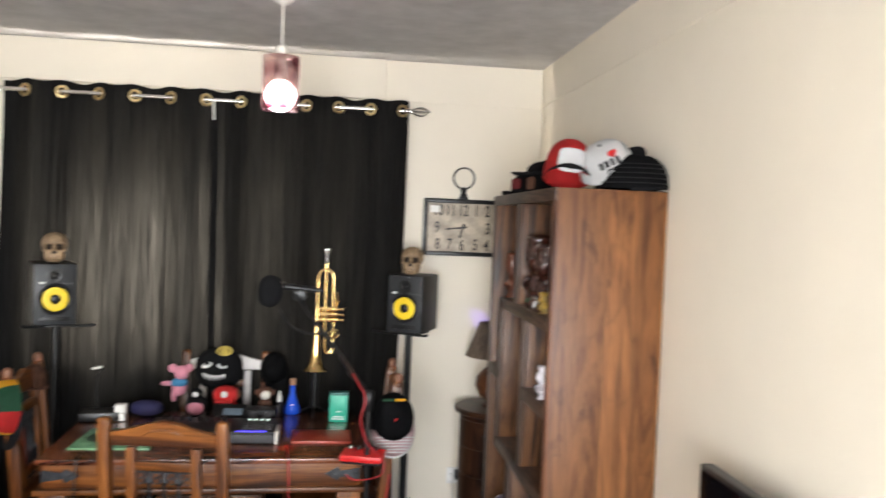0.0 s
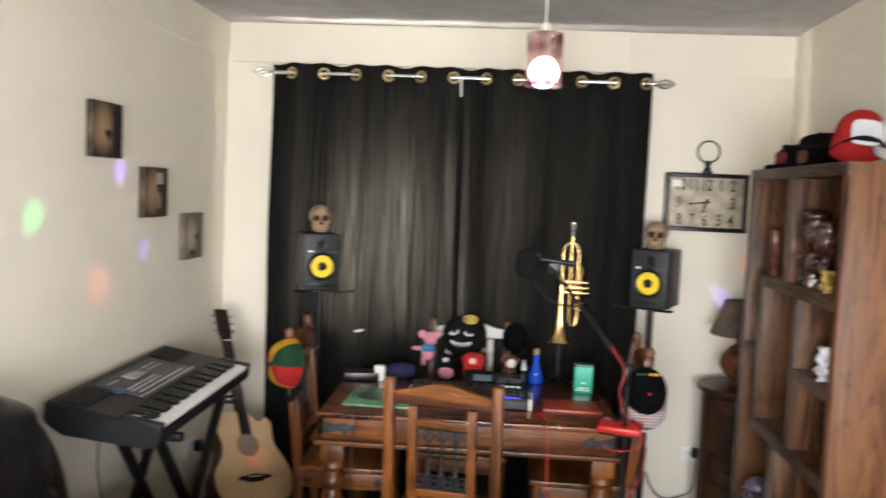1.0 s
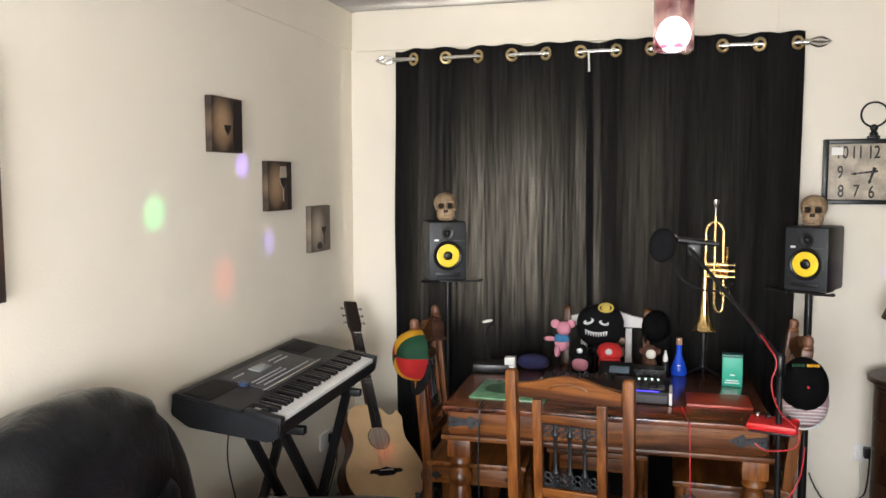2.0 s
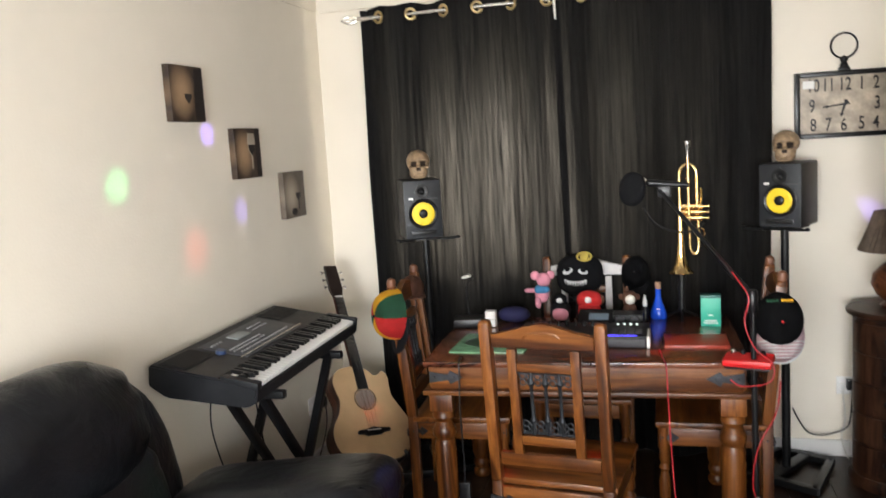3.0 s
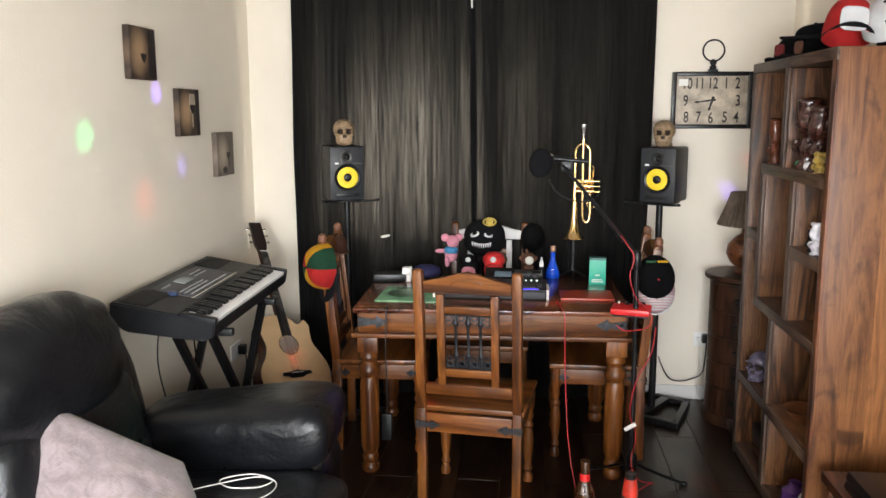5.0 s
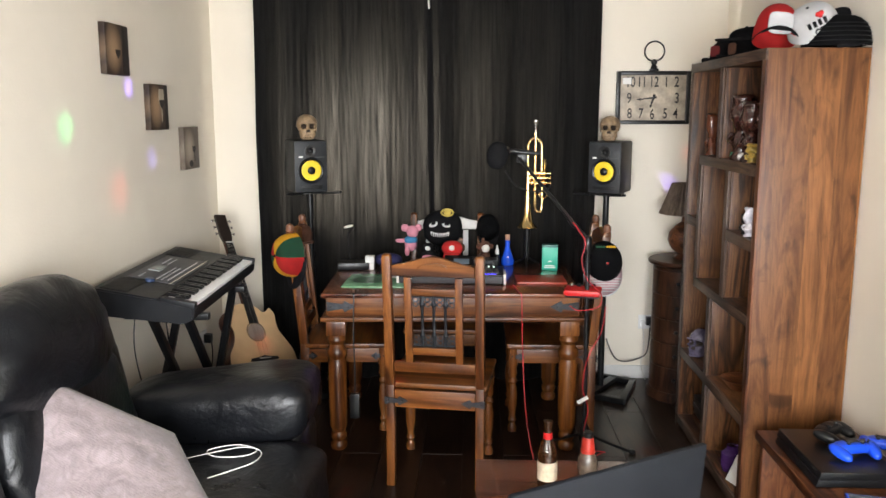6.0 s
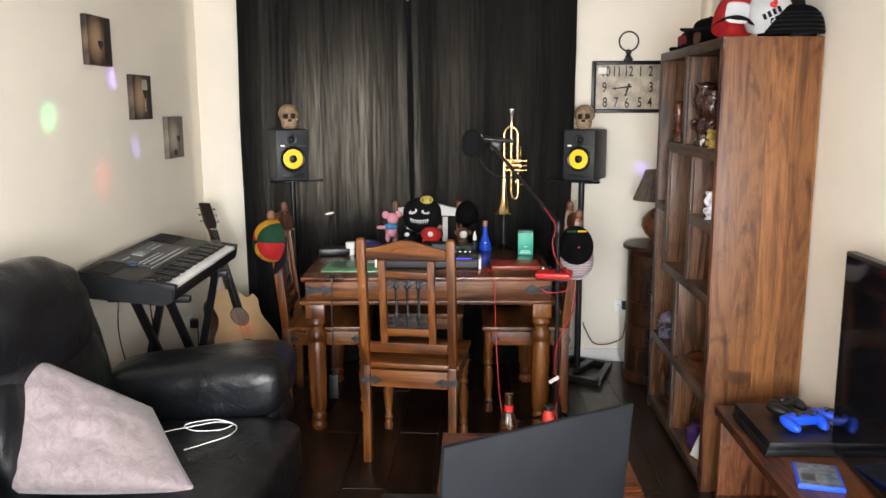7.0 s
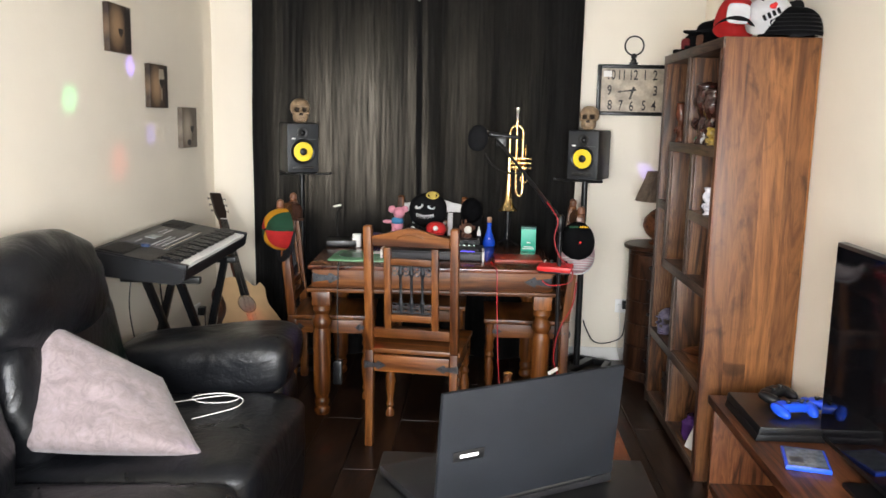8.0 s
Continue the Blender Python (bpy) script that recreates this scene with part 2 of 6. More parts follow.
def curtain_cloth():
    m, t, b = nodes("black_curtain_cloth")
    v = spot_coords(t, (260.0, 260.0, 5.0))
    n = add(t, "ShaderNodeTexNoise", Scale=1.0, Detail=4.0, Roughness=0.7)
    t.links.new(v, n.inputs["Vector"])
    t.links.new(ramp(t, n.outputs[0], [(0.3, (0.004, 0.004, 0.004)), (0.7, (0.011, 0.0105, 0.0105))]), b.inputs["Base Color"])
    b.inputs["Roughness"].default_value = 0.8
    b.inputs["Specular IOR Level"].default_value = 0.06
    tr = t.nodes.new("ShaderNodeBsdfTranslucent")
    # uneven light through the crinkles is painted as streaks in the translucent colour
    v2 = spot_coords(t, (85.0, 85.0, 2.4))
    n2 = add(t, "ShaderNodeTexNoise", Scale=1.0, Detail=5.0, Roughness=0.72)
    t.links.new(v2, n2.inputs["Vector"])
    crinkle_glow = ramp(t, n2.outputs[0], [(0.36, (0.0003, 0.00028, 0.00025)), (0.64, (0.0078, 0.0072, 0.0064))])
    v3 = spot_coords(t, (13.0, 13.0, 0.5))
    n3 = add(t, "ShaderNodeTexNoise", Scale=1.0, Detail=2.0)
    t.links.new(v3, n3.inputs["Vector"])
    dim_bands = ramp(t, n3.outputs[0], [(0.36, (0.3, 0.3, 0.3)), (0.62, (1.0, 1.0, 1.0))])
    mx = t.nodes.new("ShaderNodeMix")
    mx.data_type, mx.blend_type = "RGBA", "MULTIPLY"
    mx.inputs["Factor"].default_value = 1.0
    t.links.new(crinkle_glow, mx.inputs["A"])
    t.links.new(dim_bands, mx.inputs["B"])
    t.links.new(mx.outputs["Result"], tr.inputs[0])
    sh = t.nodes.new("ShaderNodeAddShader")
    t.links.new(b.outputs[0], sh.inputs[0])
    t.links.new(tr.outputs[0], sh.inputs[1])
    t.links.new(sh.outputs[0], t.nodes["Material Output"].inputs[0])
    return m


CURTAIN = curtain_cloth()

# ---- mesh helpers ----


def part(name, bm, material, parent=None, label="", smooth=38):
    """One mesh object out of a bmesh, under a thing or a part."""
    me = bpy.data.meshes.new(name)
    bmesh.ops.recalc_face_normals(bm, faces=bm.faces)
    bm.to_mesh(me)
    bm.free()
    me.materials.append(material)
    if smooth:
        me.shade_smooth()
        me.set_sharp_from_angle(angle=radians(smooth))
    ob = new(name, me)
    ob.parent = parent
    if label:
        tagged(ob, label)
    return ob


def thing(name, place, label, category, group="", turn=0.0):
    """An Empty at the base of a thing."""
    ob = new(name)
    ob.empty_display_size = 0.1
    ob.matrix_basis = pose(*place, 0, 0, turn)
    return tagged(ob, label, category, group)


def B():
    return bmesh.new()


def bx(bm, c, s, bev=0.0, m=None, seg=2):
    """A box of size s round c, with rounded edges."""
    t = Matrix.Translation(c) @ Matrix.Diagonal((*s, 1))
    v = bmesh.ops.create_cube(bm, size=1, matrix=(m @ t) if m else t)["verts"]
    if bev:
        e = list({e for x in v for e in x.link_edges})
        bmesh.ops.bevel(bm, geom=e, offset=bev, segments=seg, affect="EDGES", profile=0.6)
    return bm


def block(c, s, bev=0.003, m=None):
    return bx(B(), c, s, bev, m)


def rod(bm, a, b, r, r2=None, seg=14):
    """A round bar from a to b."""
    a, b = Vector(a), Vector(b)
    d = b - a
    m = Matrix.Translation((a + b) / 2) @ d.to_track_quat("Z", "Y").to_matrix().to_4x4()
    bmesh.ops.create_cone(bm, cap_ends=True, segments=seg, radius1=r, radius2=r if r2 is None else r2, depth=d.length, matrix=m)
    return bm


def lathe(bm, profile, seg=20, m=None):
    """A turned body: radius, height rows round z."""
    m = m or Matrix()
    rings = []
    for r, z in profile:
        rings.append([bm.verts.new(m @ Vector((max(r, 1e-4) * math.cos(i * math.tau / seg), max(r, 1e-4) * math.sin(i * math.tau / seg), z))) for i in range(seg)])
    for a, b in zip(rings, rings[1:]):
        for i in range(seg):
            j = (i + 1) % seg
            bm.faces.new((a[i], a[j], b[j], b[i]))
    bm.faces.new(rings[0][::-1])
    bm.faces.new(rings[-1])
    return bm


def smooth_path(pts, n=6):
    pts = [Vector(p) for p in pts]
    out = []
    for i in range(len(pts) - 1):
        p0, p1, p2, p3 = pts[max(i - 1, 0)], pts[i], pts[i + 1], pts[min(i + 2, len(pts) - 1)]
        for k in range(n):
            t = k / n
            out.append(0.5 * (2 * p1 + (p2 - p0) * t + (2 * p0 - 5 * p1 + 4 * p2 - p3) * t * t + (3 * p1 - p0 - 3 * p2 + p3) * t ** 3))
    return out + [pts[-1]]


def tube(bm, pts, r, seg=8, n=6, closed=False):
    """A cable or bent pipe along points."""
    p = smooth_path(list(pts) + ([pts[0]] if closed else []), n)
    rings = []
    side = None
    for i, q in enumerate(p):
        d = (p[min(i + 1, len(p) - 1)] - p[max(i - 1, 0)]).normalized()
        side = side - d * side.dot(d) if side else d.orthogonal()
        side.normalize()
        up = d.cross(side)
        rings.append([bm.verts.new(q + r * (math.cos(k * math.tau / seg) * side + math.sin(k * math.tau / seg) * up)) for k in range(seg)])
    for a, b in zip(rings, rings[1:]):
        for i in range(seg):
            j = (i + 1) % seg
            bm.faces.new((a[i], a[j], b[j], b[i]))
    bm.faces.new(rings[0][::-1])
    bm.faces.new(rings[-1])
    return bm


def puff(bm, c, h, e1=0.5, e2=0.5, nu=28, nv=18, m=None, rough=0.0, seed=0.0):
    """A padded body: a rounded box of half sizes h; e of 1 is an ellipsoid, smaller is boxier."""
    def pw(x, e):
        return math.copysign(abs(x) ** e, x)
    m = m or Matrix()
    rows = []
    for j in range(nv + 1):
        b = -math.pi / 2 + math.pi * j / nv
        row = []
        for i in range(nu):
            a = math.tau * i / nu
            p = Vector((h[0] * pw(math.cos(b), e1) * pw(math.cos(a), e2), h[1] * pw(math.cos(b), e1) * pw(math.sin(a), e2), h[2] * pw(math.sin(b), e1)))
            if rough:
                p *= 1 + rough * noise.noise(p * 9 + Vector((seed, seed, seed)))
            row.append(p + Vector(c))
        rows.append(row)
    lo = bm.verts.new(m @ rows[0][0])
    hi = bm.verts.new(m @ rows[-1][0])
    vs = [[bm.verts.new(m @ p) for p in row] for row in rows[1:-1]]
    for a, b in zip(vs, vs[1:]):
        for i in range(nu):
            j = (i + 1) % nu
            bm.faces.new((a[i], a[j], b[j], b[i]))
    for i in range(nu):
        j = (i + 1) % nu
        bm.faces.new((lo, vs[0][j], vs[0][i]))
        bm.faces.new((hi, vs[-1][i], vs[-1][j]))
    return bm


def prism(bm, outline, thick, m=None):
    """A plate cut to an outline in x, z, thick along y."""
    m = m or Matrix()
    a = [bm.verts.new(m @ Vector((x, -thick / 2, z))) for x, z in outline]
    b = [bm.verts.new(m @ Vector((x, thick / 2, z))) for x, z in outline]
    bm.faces.new(a)
    bm.faces.new(b[::-1])
    n = len(a)
    for i in range(n):
        j = (i + 1) % n
        bm.faces.new((a[i], b[i], b[j], a[j]))
    return bm


def setting(name, bm, material, label, category="", smooth=38):
    return tagged(part(name, bm, material, smooth=smooth), label, category or name.split("_")[0], kind="structure")


def letters(text, size, place, parent, material, turn=(90, 0, 0), name="numeral", depth=0.0006):
    cu = bpy.data.curves.new(name, "FONT")
    cu.body, cu.size, cu.extrude, cu.offset = text, size, depth, size * 0.012
    cu.align_x, cu.align_y = "CENTER", "CENTER"
    tmp = bpy.data.objects.new("tmp", cu)
    scene.collection.objects.link(tmp)
    me = bpy.data.meshes.new_from_object(tmp.evaluated_get(bpy.context.evaluated_depsgraph_get()))
    bpy.data.objects.remove(tmp)
    me.materials.clear()
    me.materials.append(material)
    ob = new(name, me)
    ob.parent = parent
    ob.matrix_basis = pose(*place, *turn) @ Matrix.Diagonal((0.82, 1.22, 1, 1))
    return ob


# ---- the room: x 0 to 3, y -6.4 to 0, z 0 to 2.56 ----
W, D, HT = 3.0, -6.4, 2.56


def wall_with_opening(name, y0, y1, ox0, ox1, oz0, oz1, label):
    bm = B()
    ym, yt = (y0 + y1) / 2, abs(y1 - y0)
    bx(bm, ((ox0 - 0.15) / 2, ym, HT / 2), (ox0 + 0.15, yt, HT))
    bx(bm, ((ox1 + W + 0.15) / 2, ym, HT / 2), (W + 0.15 - ox1, yt, HT))
    bx(bm, ((ox0 + ox1) / 2, ym, oz0 / 2), (ox1 - ox0, yt, oz0))
    bx(bm, ((ox0 + ox1) / 2, ym, (oz1 + HT) / 2), (ox1 - ox0, yt, HT - oz1))
    return setting(name, bm, WALL, label, "wall")


wall_with_opening("wall_back", 0, 0.26, 0.52, 2.1, 0.98, 2.2, "cream painted plaster wall with a curtained window")
wall_with_opening("wall_rear", D - 0.26, D, 0.5, 2.6, 0.5, 2.1, "cream painted plaster wall with a wide window")
setting("wall_left", block((-0.075, D / 2, HT / 2), (0.15, -D, HT), 0), WALL, "cream painted plaster wall with small canvases", "wall")
# the gap at y -5.2 holds the invented side window
bm = B()
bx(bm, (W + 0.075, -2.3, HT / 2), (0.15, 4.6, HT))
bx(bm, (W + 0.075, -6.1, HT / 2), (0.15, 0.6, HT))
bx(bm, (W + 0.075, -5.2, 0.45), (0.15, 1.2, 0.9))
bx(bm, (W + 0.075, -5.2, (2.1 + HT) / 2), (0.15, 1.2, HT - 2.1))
setting("wall_right", bm, WALL, "cream painted plaster wall beside the bookcase", "wall")
setting("ceiling", block((W / 2, D / 2, HT + 0.08), (W + 0.3, -D + 0.52, 0.16), 0), CEIL, "off-white textured plaster ceiling", "ceiling")
floor = setting("floor", block((W / 2, D / 2, -0.07), (W + 0.3, -D + 0.52, 0.12), 0), SATIN, "dark brown laminate floor of long planks", "floor")

# shallow frieze band above the rail line, and the boxed lintel over the window
setting("trim_frieze_left", block((0.003, D / 2, 2.46), (0.006, -D, 0.2), 0), WALL, "shallow plaster frieze band under the ceiling", "trim")
setting("trim_frieze_right", block((W - 0.003, D / 2, 2.46), (0.006, -D, 0.2), 0), WALL, "shallow plaster frieze band under the ceiling", "trim")
setting("trim_lintel", block((1.09, -0.012, 2.455), (2.12, 0.024, 0.21), 0.004), WALL, "boxed plaster lintel above the curtained window", "trim")
setting("trim_frieze_back", block((2.58, -0.003, 2.455), (0.83, 0.006, 0.21), 0), WALL, "shallow plaster frieze band under the ceiling", "trim")
setting("baseboard_back", block((W / 2, -0.008, 0.04), (W, 0.016, 0.08), 0.003), WHITE, "white painted skirting board", "baseboard")
setting("baseboard_left", block((0.008, D / 2 - 0.01, 0.04), (0.016, -D - 0.02, 0.08), 0.003), WHITE, "white painted skirting board", "baseboard")
setting("baseboard_right", block((W - 0.008, D / 2 - 0.01, 0.04), (0.016, -D - 0.02, 0.08), 0.003), WHITE, "white painted skirting board", "baseboard")


def window(name, x0, x1, z0, z1, y, label, bars, m=None):
    ob = thing(name, ((x0 + x1) / 2, y, z0), label, "window")
    if m:
        ob.matrix_basis = m
    ob["kind"] = "structure"
    w, h = x1 - x0, z1 - z0
    bm = B()
    for x in (-w / 2 + 0.03, w / 2 - 0.03, *bars):
        bx(bm, (x, 0, h / 2), (0.06, 0.06, h), 0.006)
    for z in (0.03, h - 0.03):
        bx(bm, (0, 0, z), (w - 0.12, 0.055, 0.06), 0.006)
    part("window_frame", bm, WHITE, ob)
    edges = [-w / 2 + 0.06, *[b for b in bars], w / 2 - 0.06]
    for a, b in zip(edges, edges[1:]):
        p = part("pane", block(((a + b) / 2, 0, h / 2), (b - a - 0.05, 0.006, h - 0.11), 0), PANE, ob)
        p.visible_shadow = False
    part("window_sill", block((0, -0.05, 0.012), (w - 0.004, 0.16, 0.024), 0.004), WHITE, ob)


PANE = glass("window_glass")
window("window_1", 0.52, 2.1, 0.98, 2.2, 0.2, "white framed window behind black curtains", (0.0,))
window("window_2", 0.5, 2.6, 0.5, 2.1, D - 0.15, "wide white framed window of the living room", (-0.35, 0.35))

# invented side window, out of view, that houses the added right-hand lamp
window("window_3", -0.6, 0.6, 0.9, 2.1, 0, "unseen white framed side window, added for its daylight", (0.0,), pose(W + 0.09, -5.2, 0.9, 0, 0, -90))

# ---- curtains on their pole ----


def curtain(name, x0, x1, phase, folds, label, seed):
    ob = thing(name, ((x0 + x1) / 2, -0.1, 0.014), label, "curtain", "black eyelet curtains")
    nx, nz, h = 260, 60, 2.321
    bm = B()
    rows = []
    for j in range(nz + 1):
        z = h * j / nz
        row = []
        for i in range(nx + 1):
            u = i / nx
            a = math.pi * folds * u + phase
            free = 1 - z / h
            amp = 0.030 + 0.012 * free
            drift = 0.35 * free * noise.noise(Vector((u * 5 + seed, z * 0.7, seed)))
            y = amp * math.sin(a + drift * 4) + 0.012 * free * noise.noise(Vector((u * 17, z * 0.9, seed))) + 0.0055 * noise.noise(Vector((u * 48, z * 2.2, seed + 9)))
            top = 0.006 * math.cos(2 * a) * (z / h) ** 8
            x = (u - 0.5) * (x1 - x0) * (1 - 0.012 * math.sin(z * 2.4 + seed)) + 0.006 * noise.noise(Vector((u * 9, z * 1.3, seed + 4)))
            row.append(bm.verts.new((x, y, z + top)))
        rows.append(row)
    for a, b in zip(rows, rows[1:]):
        for i in range(nx):
            bm.faces.new((a[i], a[i + 1], b[i + 1], b[i]))
    part("cloth", bm, CURTAIN, ob, "black cloth with the light streaks of its crinkles painted in", smooth=180)
    for k in range(folds + 1):
        u = (k * math.pi - phase) / (math.pi * folds)
        if 0 <= u <= 1:
            slope = math.cos(k * math.pi)
            r = B()
            tilt = Matrix.Translation(((u - 0.5) * (x1 - x0), 0, 2.271)) @ pose(0, 0, 0, 90, 0, 26 * slope)
            tube(r, [tilt @ Vector((0.026 * math.cos(q), 0.026 * math.sin(q), 0)) for q in [i * math.tau / 12 for i in range(12)]], 0.0075, 8, 2, closed=True)
            part("eyelet", r, GOLD, ob, "brass eyelet ring")
    return ob


curtain("curtain", 0.275, 1.31, 1.1, 6, "black eyelet curtain, drawn, glowing with daylight", 1.7)
curtain("curtain", 1.285, 2.265, 0.55, 6, "black eyelet curtain, drawn, glowing with daylight", 6.3)
pole = thing("curtain_pole", (1.28, -0.1, 2.285), "chrome curtain pole with wire cage finials", "curtain pole")
part("rail", rod(B(), (-1.0, 0, 0), (1.0, 0, 0), 0.011), CHROME, pole)
for s in (-1, 1):
    bm = B()
    for k in range(6):
        a = k * math.pi / 3
        tube(bm, [(s * (1.0 + 0.1 * q / 6), 0.024 * math.sin(math.pi * q / 6) * math.cos(a), 0.024 * math.sin(math.pi * q / 6) * math.sin(a)) for q in range(7)], 0.0028, 5, 2)
    rod(bm, (s * 0.985, 0, 0), (s * 1.004, 0, 0), 0.015)
    part("finial", bm, CHROME, pole)
for x in (-0.97, 0.02, 0.97):
    bm = B()
    rod(bm, (x, 0.1, 0), (x, -0.0, 0), 0.007)
    rod(bm, (x, 0.099, 0), (x, 0.088, 0), 0.025)
    part("bracket", bm, CHROME, pole)
bm = B()
tube(bm, [(0.01, -0.03, 0.0), (0.012, -0.034, -0.05), (0.014, -0.03, -0.1)], 0.006, 6)
part("tie", bm, CREAM, pole)

# ---- bookcase of staggered cells against the right wall ----


def bookcase():
    ob = thing("bookcase", (2.81, -1.265, 0), "tall sheesham wood bookcase with staggered open cells", "bookcase")
    x, d, hy, h, t = 0.0, 0.37, 0.525, 1.842, 0.042
    part("side_panel", block((x, -hy + t / 2, h / 2), (d, t, h), 0.004), SIDE_WOOD, ob, "warm brown panel with strong wavy grain")
    part("side_panel", block((x, hy - t / 2, h / 2), (d, t, h), 0.004), SHELF_WOOD[2], ob)
    part("top_board", block((x, 0, h - t / 2 + 0.002), (d, 2 * hy - 2 * t - 0.001, t - 0.004), 0.004), SHELF_WOOD[1], ob)
    part("back_panel", block((x + d / 2 - 0.008, 0, h / 2), (0.012, 2 * hy - 2 * t, h - 0.08), 0), DARK_WOOD[2], ob)
    e = t / 2

    def across(z, a, b):
        part("shelf", block((x - 0.002, (a + b) / 2, z), (d - 0.018, b - a, t), 0.004), SHELF_WOOD[1], ob)
        part("shelf_edge", block((x - d / 2 - 0.001, (a + b) / 2, z), (0.012, b - a, t + 0.002), 0.002), GREY_EDGE[1], ob, "dark weathered front edge")

    def upright(y, a, b):
        part("divider", block((x - 0.002, y, (a + b) / 2), (d - 0.018, t, b - a), 0.004), SHELF_WOOD[2], ob)
        part("divider_edge", block((x - d / 2 - 0.001, y, (a + b) / 2), (0.012, t + 0.002, b - a), 0.002), GREY_EDGE[2], ob, "dark weathered front edge")
    lo, hi = -hy + t, hy - t
    across(0.04, lo, hi)
    across(1.39, lo, 0.285 + e)
    across(0.805, lo, 0.285 + e)
    across(0.40, lo, hi)
    across(1.087, 0.285 + e, hi)
    across(1.10, lo, -0.135 - e)
    upright(0.02, 1.39 + e, h - t)
    upright(0.285, 0.805 + e, 1.39 - e)
    upright(-0.135, 0.805 + e, 1.39 - e)
    upright(0.04, 0.40 + e, 0.805 - e)
    upright(0.04, 0.04 + e, 0.40 - e)
    part("plinth", block((x, 0, 0.01), (d - 0.02, 2 * hy - 0.1, 0.02), 0.0), DARK_WOOD[1], ob)
    part("top_edge", block((x - d / 2 - 0.003, 0, h - t / 2), (0.01, 2 * hy - 0.002, t), 0.002), GREY_EDGE[1], ob, "dark weathered front edge")
    for y in (hy - e, -hy + e):
        part("side_edge", block((x - d / 2 - 0.003, y, (h - t) / 2), (0.008, t, h - t), 0.002), GREY_EDGE[2] if y > 0 else DARK_WOOD[2], ob, "dark weathered front edge")
    return ob


bookcase()

# ---- dining table and chairs with iron straps ----


def strap(bm, m, length=0.11, w=0.034):
    """A forged corner strap that ends in an arrow head, flat on a face along x."""
    pts = [(0, -w * 0.42), (length * 0.55, -w * 0.2), (length * 0.62, -w * 0.5), (length, 0), (length * 0.62, w * 0.5), (length * 0.55, w * 0.2), (0, w * 0.42)]
    prism(bm, pts, 0.004, m)
    for k in (0.15, 0.75):
        puff(bm, (length * k, -0.003, 0), (0.005, 0.004, 0.005), 1, 1, 8, 6, m)
    return bm


def dining_table():
    ob = thing("dining_table", (1.445, -0.77, 0), "dark glossy sheesham dining table with turned legs", "table", turn=2)
    hw, hd = 0.603, 0.382
    part("tabletop", block((0, 0, 0.765), (2 * hw + 0.022, 2 * hd + 0.03, 0.022), 0.006), TABLE_TOP, ob, "dark reddish polished top")
    for s in (-1, 1):
        part("apron", block((0, s * (hd - 0.012), 0.708), (2 * hw - 0.03, 0.024, 0.092), 0.003), WOOD[0], ob)
        part("apron", block((s * (hw - 0.015), 0, 0.708), (0.024, 2 * hd - 0.05, 0.092), 0.003), WOOD[1], ob)
        part("moulding", block((0, s * (hd + 0.004), 0.652), (2 * hw + 0.034, 0.036, 0.022), 0.008), WOOD[0], ob)
        part("moulding", block((s * (hw + 0.0), 0, 0.652), (0.03, 2 * hd - 0.03, 0.022), 0.008), WOOD[1], ob)
    for s in (-1, 1):
        m = pose(s * (hw - 0.012), -hd - 0.0025, 0.712) @ Matrix.Diagonal((-s, 1, 1, 1))
        part("strap", strap(B(), m, 0.135, 0.055), IRON, ob, "forged iron arrow strap")
    prof = [(r * 1.12, z) for r, z in [(0.030, 0), (0.036, 0.012), (0.036, 0.03), (0.027, 0.045), (0.034, 0.06), (0.034, 0.078), (0.028, 0.09), (0.037, 0.12), (0.039, 0.22), (0.040, 0.36), (0.0385, 0.43), (0.032, 0.452), (0.042, 0.47), (0.043, 0.492), (0.034, 0.51), (0.029, 0.525), (0.040, 0.545), (0.038, 0.562), (0.032, 0.572)]]
    for sx in (-1, 1):
        for sy in (-1, 1):
            leg = part("leg", lathe(B(), prof, 24), WOOD[2], ob, "turned leg")
            leg.location = (sx * (hw - 0.052), sy * (hd - 0.03), 0)
            part("block", block((0, 0, 0.606), (0.092, 0.074, 0.07), 0.004), WOOD[2], leg)
    return ob


TABLE_TOP = wood("polished_table_top", 0, (0.030, 0.008, 0.004), (0.13, 0.035, 0.014), (0.20, 0.06, 0.022), rough=0.17, coat=0.6, stretch=6.0)
dining_table()


